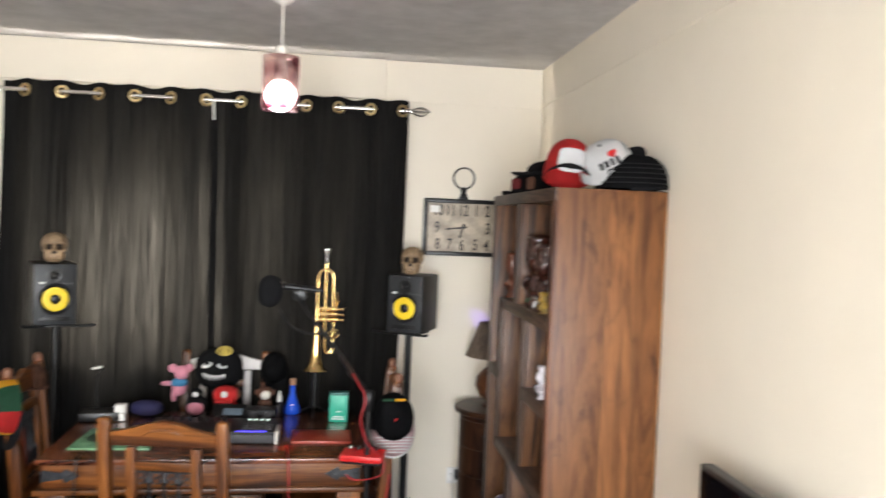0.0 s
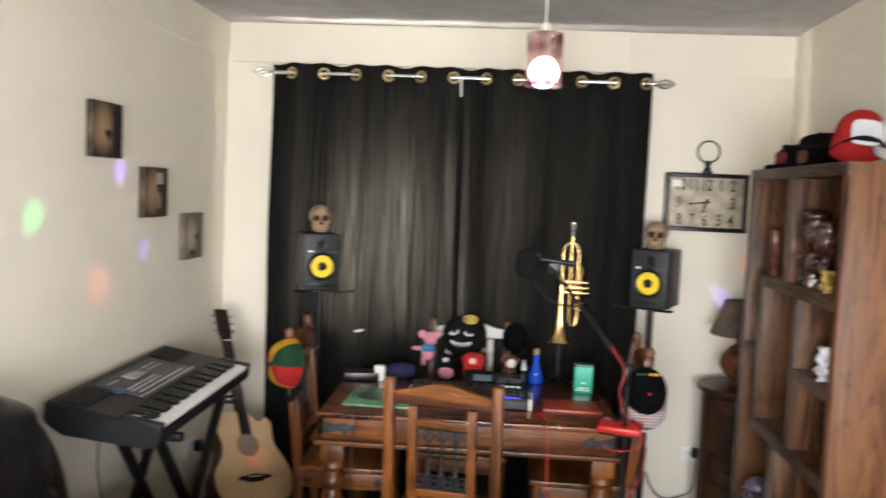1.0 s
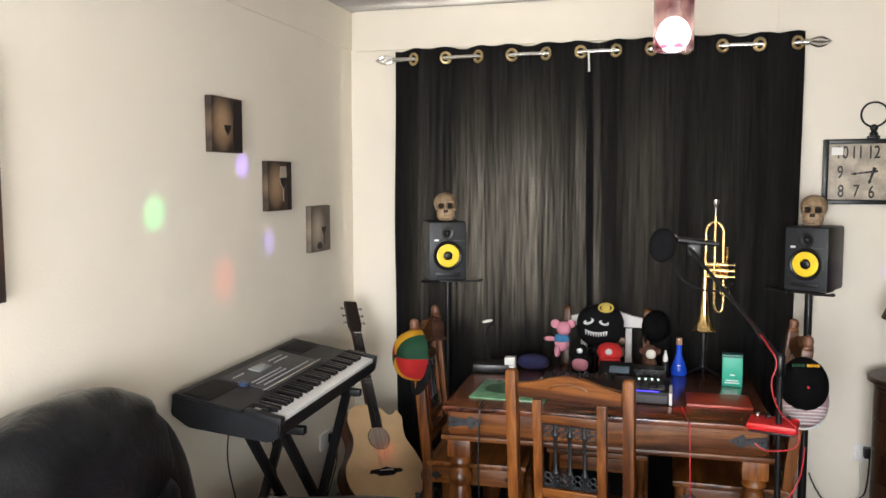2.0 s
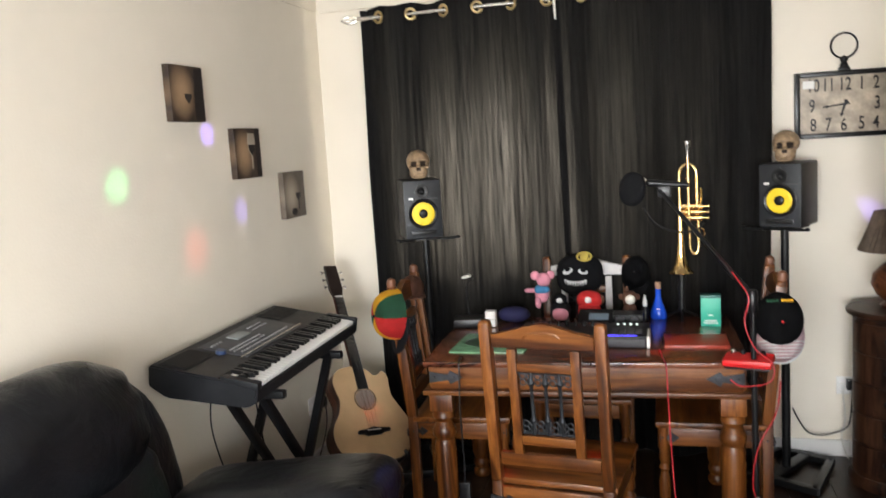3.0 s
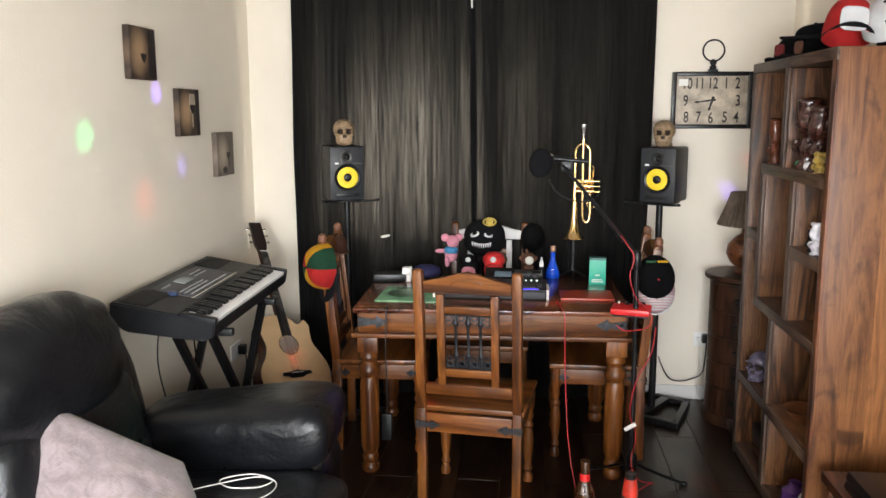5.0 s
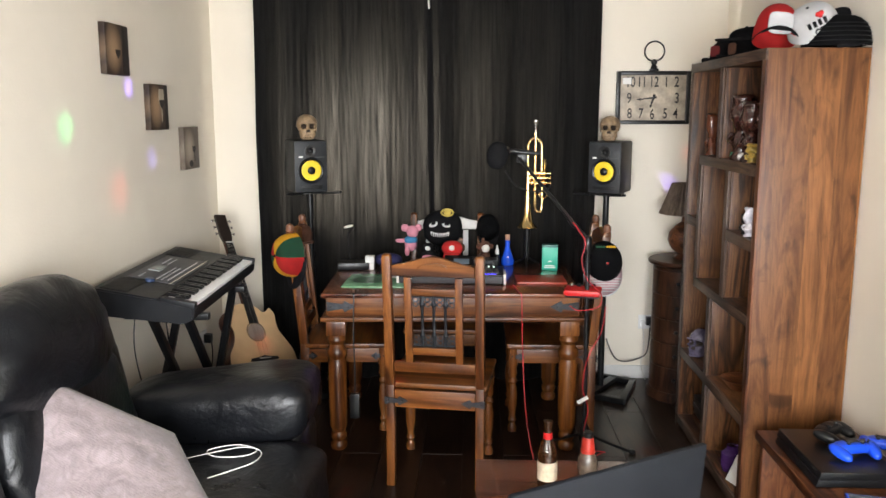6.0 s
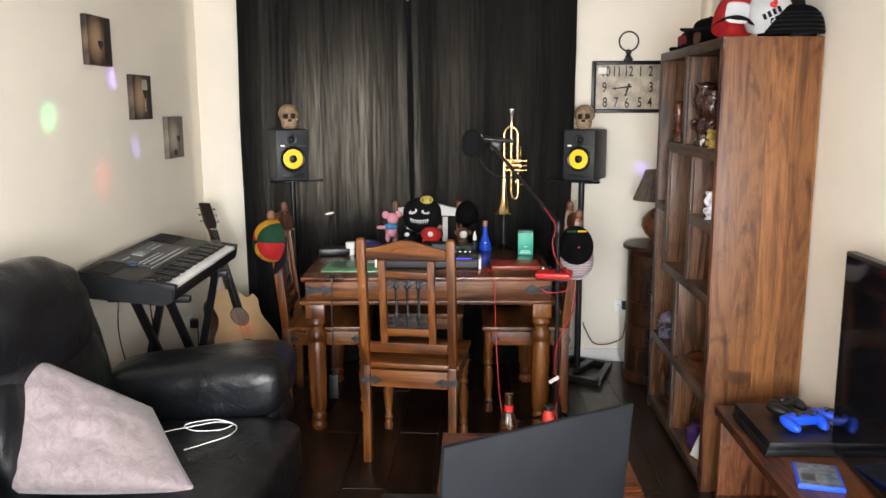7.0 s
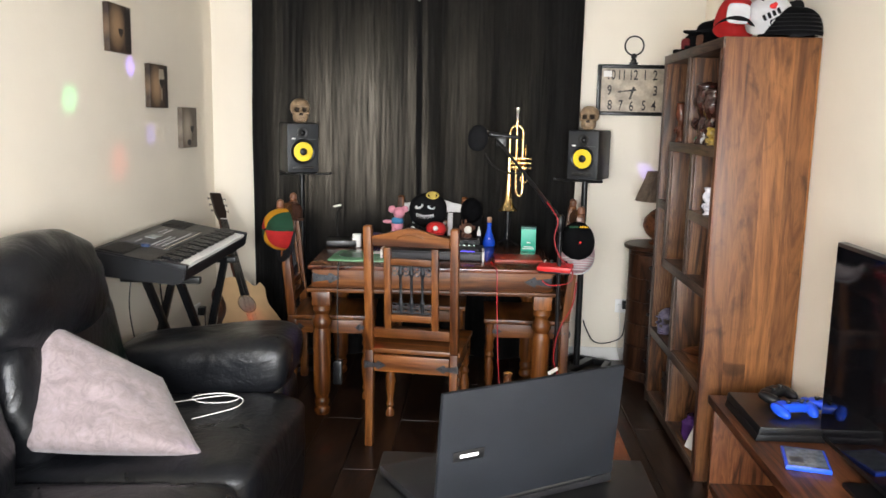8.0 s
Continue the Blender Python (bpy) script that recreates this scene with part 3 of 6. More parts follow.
def dining_chair():
    """Faces +y; the back posts stand at y -0.2."""
    ob = thing("dining_chair", (0, 0, 0), "brown sheesham dining chair with an iron grille back", "chair", "chairs round the table")
    for s in (-1, 1):
        bm = B()
        bx(bm, (s * 0.19, -0.2, 0.225), (0.036, 0.042, 0.45), 0.005)
        bx(bm, (s * 0.19, -0.2, 0.725), (0.036, 0.042, 0.55), 0.005)
        puff(bm, (s * 0.19, -0.2, 1.0), (0.0195, 0.0205, 0.016), 0.7, 0.4, 16, 8)
        part("back_post", bm, WOOD[2], ob)
        part("inner_slat", block((s * 0.105, -0.2, 0.735), (0.03, 0.024, 0.37), 0.003), WOOD[2], ob)
        part("front_leg", lathe(B(), [(0.02, 0), (0.022, 0.02), (0.013, 0.045), (0.021, 0.06), (0.014, 0.08), (0.022, 0.14), (0.024, 0.2), (0.015, 0.245), (0.023, 0.26), (0.014, 0.28), (0.022, 0.3), (0.018, 0.33), (0.024, 0.345), (0.024, 0.43)], 16, pose(s * 0.185, 0.185, 0)), WOOD[2], ob, "turned front leg")
        part("side_apron", block((s * 0.19, -0.005, 0.392), (0.022, 0.35, 0.07), 0.003), WOOD[1], ob)
        part("strap", strap(B(), pose(s * 0.212, -0.2235, 0.385) @ Matrix.Diagonal((-s, 1, 1, 1)), 0.1, 0.04), IRON, ob, "forged iron arrow strap")
        part("strap", strap(B(), pose(s * 0.2035, -0.21, 0.39, 0, 0, 90 * s) @ Matrix.Diagonal((s, 1, 1, 1)), 0.075, 0.04), IRON, ob, "forged iron arrow strap")
        part("strap", strap(B(), pose(s * 0.2035, 0.2, 0.39, 0, 0, 90 * s) @ Matrix.Diagonal((-s, 1, 1, 1)), 0.075, 0.04), IRON, ob, "forged iron arrow strap")
    top = [(-0.17, 0.925), (0.17, 0.925), (0.17, 0.972)] + [(0.15 - 0.03 * k, 0.974 + 0.034 * (0.5 + 0.5 * math.cos(math.pi * (0.15 - 0.03 * k) / 0.15)) + 0.004 * math.cos(math.pi * (0.15 - 0.03 * k) / 0.05)) for k in range(11)] + [(-0.17, 0.972)]
    bm = prism(B(), top, 0.026, pose(0, -0.2, 0))
    bmesh.ops.bevel(bm, geom=list(bm.edges), offset=0.003, segments=1, affect="EDGES")
    tube(bm, [(0.06 * math.cos(a) - 0.0, -0.215, 0.962 + 0.018 * math.sin(a)) for a in [math.pi * k / 6 for k in range(7)]], 0.004, 5)
    part("top_rail", bm, WOOD[0], ob, "crested top rail with shallow carving")
    part("inner_rail", block((0, -0.2, 0.858), (0.18, 0.022, 0.03), 0.003), WOOD[0], ob)
    part("inner_rail", block((0, -0.2, 0.603), (0.18, 0.022, 0.032), 0.003), WOOD[0], ob)
    part("cross_rail", block((0, -0.2, 0.532), (0.34, 0.026, 0.044), 0.003), WOOD[0], ob)
    part("back_apron", block((0, -0.205, 0.392), (0.34, 0.024, 0.076), 0.003), WOOD[0], ob)
    part("front_apron", block((0, 0.19, 0.395), (0.325, 0.022, 0.06), 0.003), WOOD[0], ob)
    part("seat", block((0, 0.01, 0.444), (0.432, 0.415, 0.022), 0.006), WOOD[0], ob, "plain dark plank seat")
    bm = B()
    for x in (-0.048, 0.0, 0.048):
        lathe(bm, [(0.006, 0.622), (0.006, 0.66), (0.012, 0.675), (0.006, 0.69), (0.006, 0.79), (0.012, 0.805), (0.006, 0.82), (0.006, 0.842)], 8, pose(x, -0.2, 0))
    for z, s in ((0.65, -1), (0.815, 1)):
        for x in (-0.075, -0.05, -0.025, 0.0, 0.025, 0.05, 0.075):
            for dz in (-0.009, 0.012):
                tube(bm, [(x + 0.0105 * math.cos(a), -0.2, z + dz + 0.0105 * math.sin(a)) for a in [k * math.tau / 8 for k in range(8)]], 0.0028, 5, 1, closed=True)
        rod(bm, (-0.09, -0.2, z + s * 0.022), (0.09, -0.2, z + s * 0.022), 0.004, seg=6)
    part("grille", bm, IRON, ob, "wrought black iron grille")
    return ob


# pale colour that paints a bright reflection onto the far chair's back
SHEEN_WOOD = plain("painted_sheen_wood", (0.62, 0.60, 0.58), 0.45, vary=0.12)
chair = dining_chair()
for o in chair.children:
    if o.name.split(".")[0] in ("back_post", "inner_slat", "top_rail", "inner_rail", "cross_rail", "grille"):
        for v in o.data.vertices:
            if v.co.z > 0.45:
                v.co.y -= 0.055 * (v.co.z - 0.45) / 0.55
chair.matrix_basis = pose(1.42, -1.345, 0, 0, 0, -7) @ Matrix.Diagonal((1.02, 1.02, 1.02, 1))
tagged(chair, "brown sheesham dining chair with its back to the room")
left_chair = tagged(copy_thing(chair, pose(0.90, -0.72, 0, 0, 0, -87)), "brown sheesham dining chair with caps on its back")
right_chair = tagged(copy_thing(chair, pose(1.945, -0.7, 0, 0, 0, 90)), "brown sheesham dining chair with a black cap on its back")
far_chair = tagged(copy_thing(chair, pose(1.40, -0.43, 0, 0, 0, 180)), "dining chair behind the table with bright sheen painted on its back")
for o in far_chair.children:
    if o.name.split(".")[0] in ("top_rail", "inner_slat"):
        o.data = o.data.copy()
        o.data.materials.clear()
        o.data.materials.append(SHEEN_WOOD)

# ---- black leather sofa with a cushion ----


def sofa():
    ob = thing("sofa", (0.58, -2.935, 0), "black leather recliner sofa with padded arm and headrests", "sofa")
    def pad(name, c, h, e1, e2, m=None, label="", rough=0.03, seed=0.0, nu=48, nv=32, rise=0.0, pleat=0.0):
        b = puff(B(), (0, 0, 0), h, e1, e2, nu, nv, None, rough, seed)
        for v in b.verts:
            v.co.z += rise * v.co.x / h[0]
            edge = max(0.0, (abs(v.co.y) / h[1] - 0.55) / 0.45)
            v.co.x += pleat * edge * math.sin(58 * v.co.z + 4 * noise.noise(v.co * 6)) * (v.co.x > 0)
            if name == "arm_pad":
                seam = abs(v.co.x - 0.06)
                v.co.z -= 0.007 * max(0.0, 1 - seam / 0.02) * (v.co.z > 0)
        bmesh.ops.transform(b, matrix=Matrix.Translation(c) @ (m or Matrix()), verts=b.verts)
        return part(name, b, LEATHER, ob, label, smooth=60)
    # the far arm runs along x; its padded top swells towards the front
    pad("arm", (-0.04, 0.985, 0.24), (0.40, 0.15, 0.24), 0.25, 0.3, seed=2)
    pad("arm_pad", (0.0, 0.96, 0.505), (0.385, 0.19, 0.14), 0.6, 0.2, None, "rounded padded arm top with a soft sheen", 0.02, 5, 64, 32, 0.05)
    pad("arm", (0.03, -1.0, 0.27), (0.45, 0.15, 0.27), 0.25, 0.3, seed=8)
    pad("arm_pad", (0.11, -0.97, 0.545), (0.42, 0.205, 0.105), 0.62, 0.32, pose(0, 0, 0, 0, 3, 0), seed=9)
    for k, y in enumerate((0.43, -0.35)):
        pad("seat_cushion", (0.02, y, 0.33), (0.45, 0.385, 0.13), 0.38, 0.22, pose(0, 0, 0, 0, -3, 0), "creased leather seat", 0.035, 11 + k)
        pad("back_shell", (-0.41, y + 0.085, 0.60), (0.14, 0.49, 0.45), 0.78, 0.75, pose(0, 0, 0, 0, -10, 0), "rounded outer back with a piped edge", 0.02, 51 + k)
        pad("back_cushion", (-0.34, y, 0.60), (0.135, 0.37, 0.24), 0.5, 0.4, pose(0, 0, 0, 0, -14, 0), "", 0.03, 21 + k, pleat=0.006)
        pad("headrest", (-0.385, y + 0.0, 0.885), (0.15, 0.37, 0.215), 0.85, 0.7, pose(0, 0, 0, 0, -10, 0), "plump wrinkled headrest", 0.05, 31 + k, 56, 40, pleat=0.008)
        pad("footrest", (0.40, y, 0.23), (0.06, 0.385, 0.2), 0.5, 0.2, None, "", 0.03, 41 + k)
    part("frame", block((-0.05, 0, 0.1), (0.9, 1.9, 0.12), 0.02), SATIN, ob)
    for s in (-1, 1):
        for x in (-0.4, 0.35):
            part("foot", rod(B(), (x, s * 0.85, 0), (x, s * 0.85, 0.05), 0.03), SATIN, ob)
    return ob


sofa()


def throw_cushion():
    ob = thing("throw_cushion", (0.53, -2.66, 0.45), "pale mauve corduroy cushion propped on the sofa", "cushion")
    n = 34
    top, far, front, near = (Vector(p) - Vector((0.53, -2.66, 0.45)) for p in ((0.285, -2.606, 0.83), (0.60, -2.423, 0.585), (0.853, -2.752, 0.452), (0.318, -2.833, 0.48)))
    nrm = (front - near).cross(top - near).normalized()
    bm = B()
    idx = [[[None] * (n + 1) for _ in range(n + 1)] for _ in range(2)]
    for k, sgn in enumerate((1, -1)):
        for j in range(n + 1):
            for i in range(n + 1):
                edge = i in (0, n) or j in (0, n)
                u, v = 2 * i / n - 1, 2 * j / n - 1
                uu = u * (1 - 0.02 * (1 - v * v) * abs(u) ** 3)
                vv = v * (1 + 0.04 * (1 - u * u) * (v < 0))
                a, c = (uu + 1) / 2, (vv + 1) / 2
                p = near * (1 - a) * (1 - c) + front * a * (1 - c) + far * a * c + top * (1 - a) * c
                th = 0.075 * ((1 - u ** 4) * (1 - v ** 4)) ** 0.55
                th *= 1 + 0.3 * noise.noise(Vector((u * 1.9, v * 1.9, sgn * 3))) + 0.12 * noise.noise(Vector((u * 5, v * 5, 7)))
                idx[k][j][i] = idx[0][j][i] if (k and edge) else bm.verts.new(p + nrm * (sgn * th + 0.02))
        for j in range(n):
            for i in range(n):
                bm.faces.new((idx[k][j][i], idx[k][j][i + 1], idx[k][j + 1][i + 1], idx[k][j + 1][i]))
    part("cover", bm, CORD, ob, smooth=80)


def corduroy():
    m, t, b = nodes("mauve_corduroy")
    v = spot_coords(t)
    mp = t.nodes.new("ShaderNodeMapping")
    mp.inputs["Rotation"].default_value = (0.3, radians(-28), 0.0)
    t.links.new(v, mp.inputs[0])
    w = add(t, "ShaderNodeTexWave", Scale=60.0, Distortion=6.0, Detail=2.0)
    w.inputs["Detail Scale"].default_value = 2.0
    w.bands_direction = "Z"
    t.links.new(mp.outputs[0], w.inputs["Vector"])
    n = add(t, "ShaderNodeTexNoise", Scale=22.0, Detail=9.0, Roughness=0.76, Distortion=1.2)
    t.links.new(v, n.inputs["Vector"])
    mx = t.nodes.new("ShaderNodeMix")
    mx.data_type, mx.blend_type = "RGBA", "MULTIPLY"
    mx.inputs["Factor"].default_value = 0.25
    t.links.new(ramp(t, n.outputs[0], [(0.32, (0.165, 0.13, 0.133)), (0.5, (0.25, 0.20, 0.203)), (0.68, (0.325, 0.268, 0.27))]), mx.inputs["A"])
    t.links.new(ramp(t, w.outputs["Fac"], [(0.0, (0.86, 0.86, 0.86)), (1.0, (1, 1, 1))]), mx.inputs["B"])
    t.links.new(mx.outputs["Result"], b.inputs["Base Color"])
    b.inputs["Roughness"].default_value = 0.9
    b.inputs["Sheen Weight"].default_value = 0.3
    bumped(t, b, w.outputs["Fac"], 0.18, 0.003)
    return m


CORD = corduroy()
throw_cushion()

# ---- television, low bench, console ----
bench = thing("tv_bench", (2.805, -2.85, 0), "dark wood low television bench", "tv bench")
part("top_board", block((0, 0, 0.4125), (0.37, 1.86, 0.035), 0.004), DARK_WOOD[1], bench, "polished dark reddish top")
for y in (-0.905, 0.0, 0.905):
    part("upright", block((0.005, y, 0.1975), (0.345, 0.03, 0.395), 0.003), DARK_WOOD[2], bench)
part("lower_shelf", block((0.005, 0, 0.06), (0.343, 1.77, 0.03), 0.003), DARK_WOOD[1], bench)
part("back_panel", block((0.17, 0, 0.21), (0.012, 1.77, 0.34), 0), DARK_WOOD[1], bench)

tv = thing("television", (2.885, -2.96, 0.4305), "large black flat television standing on the bench", "television", turn=0)
part("bezel", block((0, 0, 0.359), (0.035, 1.15, 0.674), 0.006), SATIN, tv)
part("screen", block((-0.0185, 0, 0.362), (0.003, 1.126, 0.642), 0.0), SCREEN, tv, "switched-off glossy black screen")
part("neck", block((0.01, 0, 0.03), (0.03, 0.2, 0.05), 0.005), SATIN, tv)
part("foot", block((0, 0, 0.008), (0.18, 0.44, 0.014), 0.005), SATIN, tv)
part("standby_light", puff(B(), (-0.0185, 0.556, 0.034), (0.002, 0.004, 0.003), 1, 1, 8, 6), glow("standby_red", (1, 0.05, 0.03), 4.0), tv)

# ---- coffee table, laptop on its tray table ----
ct = thing("coffee_table", (1.878, -2.665, 0), "low reddish wood coffee table", "coffee table")
part("tabletop", block((0, 0, 0.425), (0.62, 0.84, 0.03), 0.005), TABLE_TOP, ct)
for s in (-1, 1):
    part("apron", block((s * 0.275, 0, 0.375), (0.02, 0.7, 0.07), 0.003), DARK_WOOD[1], ct)
    part("apron", block((0, s * 0.385, 0.375), (0.49, 0.02, 0.07), 0.003), DARK_WOOD[0], ct)
    for k in (-1, 1):
        part("leg", block((s * 0.275, k * 0.385, 0.205), (0.05, 0.05, 0.41), 0.005), DARK_WOOD[2], ct)
tray = thing("tray_table", (1.775, -3.475, 0), "black folding tray table under the laptop", "tray table")
part("tray_top", block((0, 0, 0.6955), (0.62, 0.46, 0.018), 0.006), SATIN, tray)
for s in (-1, 1):
    bm = B()
    rod(bm, (s * 0.26, -0.15, 0), (s * 0.26, 0.13, 0.688), 0.011)
    rod(bm, (s * 0.24, 0.15, 0), (s * 0.24, -0.13, 0.688), 0.011)
    rod(bm, (s * 0.26, -0.145, 0.012), (s * 0.24, 0.145, 0.012), 0.011)
    part("leg_frame", bm, SATIN, tray)

lap = thing("laptop", (1.80, -3.484, 0.7055), "open charcoal laptop seen from behind its lid", "laptop")
lap.matrix_basis = pose(1.80, -3.484, 0.7055, 0, 0, 31.5) @ Matrix.Diagonal((1.17, 1.05, 1, 1))
part("base", block((0, 0.12, 0.011), (0.385, 0.25, 0.02), 0.005), BLACK, lap)
lid = part("lid", block((0, 0, 0.128), (0.385, 0.012, 0.256), 0.005, pose(0, 0, 0.022, 5, 0, 0)), plain("charcoal_lid", (0.0075, 0.0085, 0.0105), 0.55, vary=0.25, scale=5.0, bump=0.3, fine=400.0, spec=0.13), lap, "brushed charcoal lid")
part("display", block((0, 0.0068, 0.13), (0.345, 0.002, 0.2), 0, pose(0, 0, 0.022, 5, 0, 0)), SCREEN, lap)
part("hinge", rod(B(), (-0.14, 0, 0.022), (0.14, 0, 0.022), 0.008), SATIN, lap)
badge = part("badge", block((-0.135, -0.0068, 0.118), (0.062, 0.0016, 0.022), 0.0005, pose(0, 0, 0.022, 5, 0, 0)), SATIN, lap, "small black badge with a pale mark")
part("mark", block((-0.135, -0.0082, 0.118), (0.036, 0.0012, 0.007), 0.0004, pose(0, 0, 0.022, 5, 0, 0)), PAPER, badge)

# ---- pendant lamp with a rotating colour bulb ----
pend = thing("pendant_lamp", (1.69, -1.118, 2.1), "pendant lamp with a patterned violet glass drum shade, lit", "lamp")
part("ceiling_rose", lathe(B(), [(0.045, 0.46), (0.045, 0.448), (0.03, 0.435), (0.012, 0.425)], 20), CREAM, pend)
part("cord", rod(B(), (0, 0, 0.25), (0, 0, 0.43), 0.004, seg=8), CREAM, pend)
part("holder", lathe(B(), [(0.012, 0.27), (0.02, 0.25), (0.02, 0.17), (0.026, 0.16), (0.026, 0.135)], 18), CREAM, pend)
part("bulb", puff(B(), (0, 0, 0.078), (0.058, 0.058, 0.062), 1, 1, 24, 16), glow("bulb_glow", (1.0, 0.92, 1.0), 13.0), pend, "glowing white globe bulb")


def shade_glass():
    m, t, b = nodes("violet_patterned_glass")
    v = t.nodes.new("ShaderNodeTexCoord").outputs["Object"]
    n = add(t, "ShaderNodeTexVoronoi", Scale=16.0)
    t.links.new(v, n.inputs["Vector"])
    col = ramp(t, n.outputs["Distance"], [(0.25, (0.22, 0.05, 0.07)), (0.45, (0.62, 0.42, 0.42)), (0.8, (0.85, 0.72, 0.68))])
    t.links.new(col, b.inputs["Base Color"])
    b.inputs["Transmission Weight"].default_value = 0.9
    b.inputs["Roughness"].default_value = 0.2
    b.inputs["IOR"].default_value = 1.2
    return m


bm = lathe(B(), [(0.071, 0.022), (0.071, 0.228), (0.0685, 0.228), (0.0685, 0.022)], 40)
bm.faces.ensure_lookup_table()
for f in [f for f in bm.faces if len(f.verts) > 4]:
    bm.faces.remove(f)
part("shade", bm, shade_glass(), pend, "violet glass drum with round blotches")
bm = B()
for k in range(3):
    a = k * math.tau / 3
    rod(bm, (0.02 * math.cos(a), 0.02 * math.sin(a), 0.222), (0.069 * math.cos(a), 0.069 * math.sin(a), 0.222), 0.002, seg=6)
part("spider", bm, CHROME, pend)

# coloured beams that the bulb throws
for tgt, col, watts, size in (
    ((0, -1.80, 1.55), (0.1, 1.0, 0.35), 9, 4.0), ((0, -1.36, 1.27), (1.0, 0.12, 0.08), 5, 5.5), ((0, -1.20, 1.72), (0.25, 0.15, 1.0), 14, 3.6),
    ((0, -0.98, 1.39), (0.3, 0.25, 1.0), 8, 3.8), ((0.42, -0.72, 0.36), (1.0, 0.1, 0.05), 9, 4.0), ((2.70, 0, 1.2), (0.3, 0.2, 1.0), 12, 3.6),
    ((2.84, 0, 1.36), (1.0, 0.15, 0.1), 5, 3.6), ((1.06, -1.62, 0), (1.0, 0.05, 0.03), 9, 4.5), ((1.5, -1.3, 0.45), (1.0, 0.05, 0.03), 9, 3.5),
    ((0.98, -1.95, 0.6), (0.15, 0.15, 1.0), 16, 5.0), ((0.45, -2.2, 0.75), (0.05, 0.8, 0.3), 8, 5.0), ((2.4, -1.15, 0.0), (1.0, 0.05, 0.03), 9, 5.0),
    ((1.75, -1.0, 0.78), (1.0, 0.04, 0.03), 6, 4.0), ((1.62, -1.05, 0.78), (0.25, 0.2, 1.0), 7, 3.2), ((0.88, -2.72, 0.6), (0.3, 0.2, 1.0), 12, 3.5)):
    sp = new("colour_beam", bpy.data.lights.new("colour_beam", "SPOT"))
    sp.data.energy, sp.data.color, sp.data.spot_size, sp.data.spot_blend, sp.data.shadow_soft_size = watts * 14, col, radians(size * 1.15), 1.0, 0.004
    sp.matrix_world = look((1.69, -1.118, 2.09), tgt)

# ---- wall clock and canvases ----
ck = thing("wall_clock", (2.585, -0.003, 1.69), "rectangular black framed clock with an aged cream dial", "clock")
FACE = plain("aged_dial", (0.40, 0.335, 0.255), 0.45, vary=0.42, scale=16.0)
bm = B()
for s in (-1, 1):
    bx(bm, (s * 0.2, -0.022, 0.004), (0.022, 0.04, 0.302), 0.005)
    bx(bm, (0, -0.022, 0.004 + s * 0.14), (0.378, 0.04, 0.022), 0.005)
part("frame", bm, SATIN, ck)
dial = part("dial", block((0, -0.012, 0.004), (0.38, 0.012, 0.262), 0), FACE, ck, "cream dial with large black numerals")
for tx, px, pz in (("10", -0.13, 0.092), ("11", -0.065, 0.092), ("12", 0.005, 0.092), ("1", 0.075, 0.092), ("2", 0.135, 0.092), ("3", 0.14, 0.0), ("4", 0.135, -0.088), ("5", 0.075, -0.088), ("6", 0.0, -0.092), ("7", -0.065, -0.088), ("8", -0.13, -0.088), ("9", -0.135, 0.0)):
    letters(tx, 0.068, (px, -0.0186, pz), dial, SATIN)
for ang, ln, w in ((-97, 0.1, 0.006), (197, 0.062, 0.008)):
    a = radians(ang)
    bm = prism(B(), [(-w, -0.02), (w, -0.02), (w * 0.5, ln * 0.7), (w * 1.2, ln * 0.75), (0, ln), (-w * 1.2, ln * 0.75), (-w * 0.5, ln * 0.7)], 0.0015, pose(0.005, -0.0205 - 0.002 * w, 0.005, 0, ang, 0))
    part("hand", bm, SATIN, ck)
part("hub", rod(B(), (0.005, -0.026, 0.005), (0.005, -0.018, 0.005), 0.007), SATIN, ck)
part("sticker", block((-0.15, -0.0195, 0.1), (0.05, 0.001, 0.036), 0), PAPER, ck, "white paper sticker")
bm = B()
bx(bm, (0, -0.022, 0.163), (0.05, 0.03, 0.014), 0.004)
lathe(bm, [(0.016, 0.168), (0.019, 0.18), (0.011, 0.19), (0.017, 0.2), (0.017, 0.21), (0.006, 0.222)], 16, pose(0, -0.022, 0))
part("crown", bm, SATIN, ck)
bm = B()
tube(bm, [(0.056 * math.sin(k * math.tau / 16), -0.022, 0.267 + 0.056 * math.cos(k * math.tau / 16)) for k in range(16)], 0.0045, 8, 3, closed=True)
part("ring", bm, SATIN, ck, "round hanging ring like a pocket watch")


def sepia(name, edge, mid):
    m, t, b = nodes(name)
    v = t.nodes.new("ShaderNodeTexCoord").outputs["Object"]
    mp = t.nodes.new("ShaderNodeMapping")
    mp.inputs["Scale"].default_value = (9, 10.5, 8.5)
    mp.inputs["Location"].default_value = (0.0, 0.35, -0.93)
    t.links.new(v, mp.inputs[0])
    g = t.nodes.new("ShaderNodeTexGradient")
    g.gradient_type = "SPHERICAL"
    t.links.new(mp.outputs[0], g.inputs[0])
    n = add(t, "ShaderNodeTexNoise", Scale=16.0, Detail=5.0)
    t.links.new(v, n.inputs["Vector"])
    ad = t.nodes.new("ShaderNodeMath")
    ad.operation = "MULTIPLY_ADD"
    ad.inputs[1].default_value = 0.25
    t.links.new(n.outputs[0], ad.inputs[0])
    t.links.new(g.outputs["Fac"], ad.inputs[2])
    t.links.new(ramp(t, ad.outputs[0], [(0.1, edge), (0.45, tuple((a + c) / 2 for a, c in zip(edge, mid))), (0.8, mid)]), b.inputs["Base Color"])
    b.inputs["Roughness"].default_value = 0.6
    return m


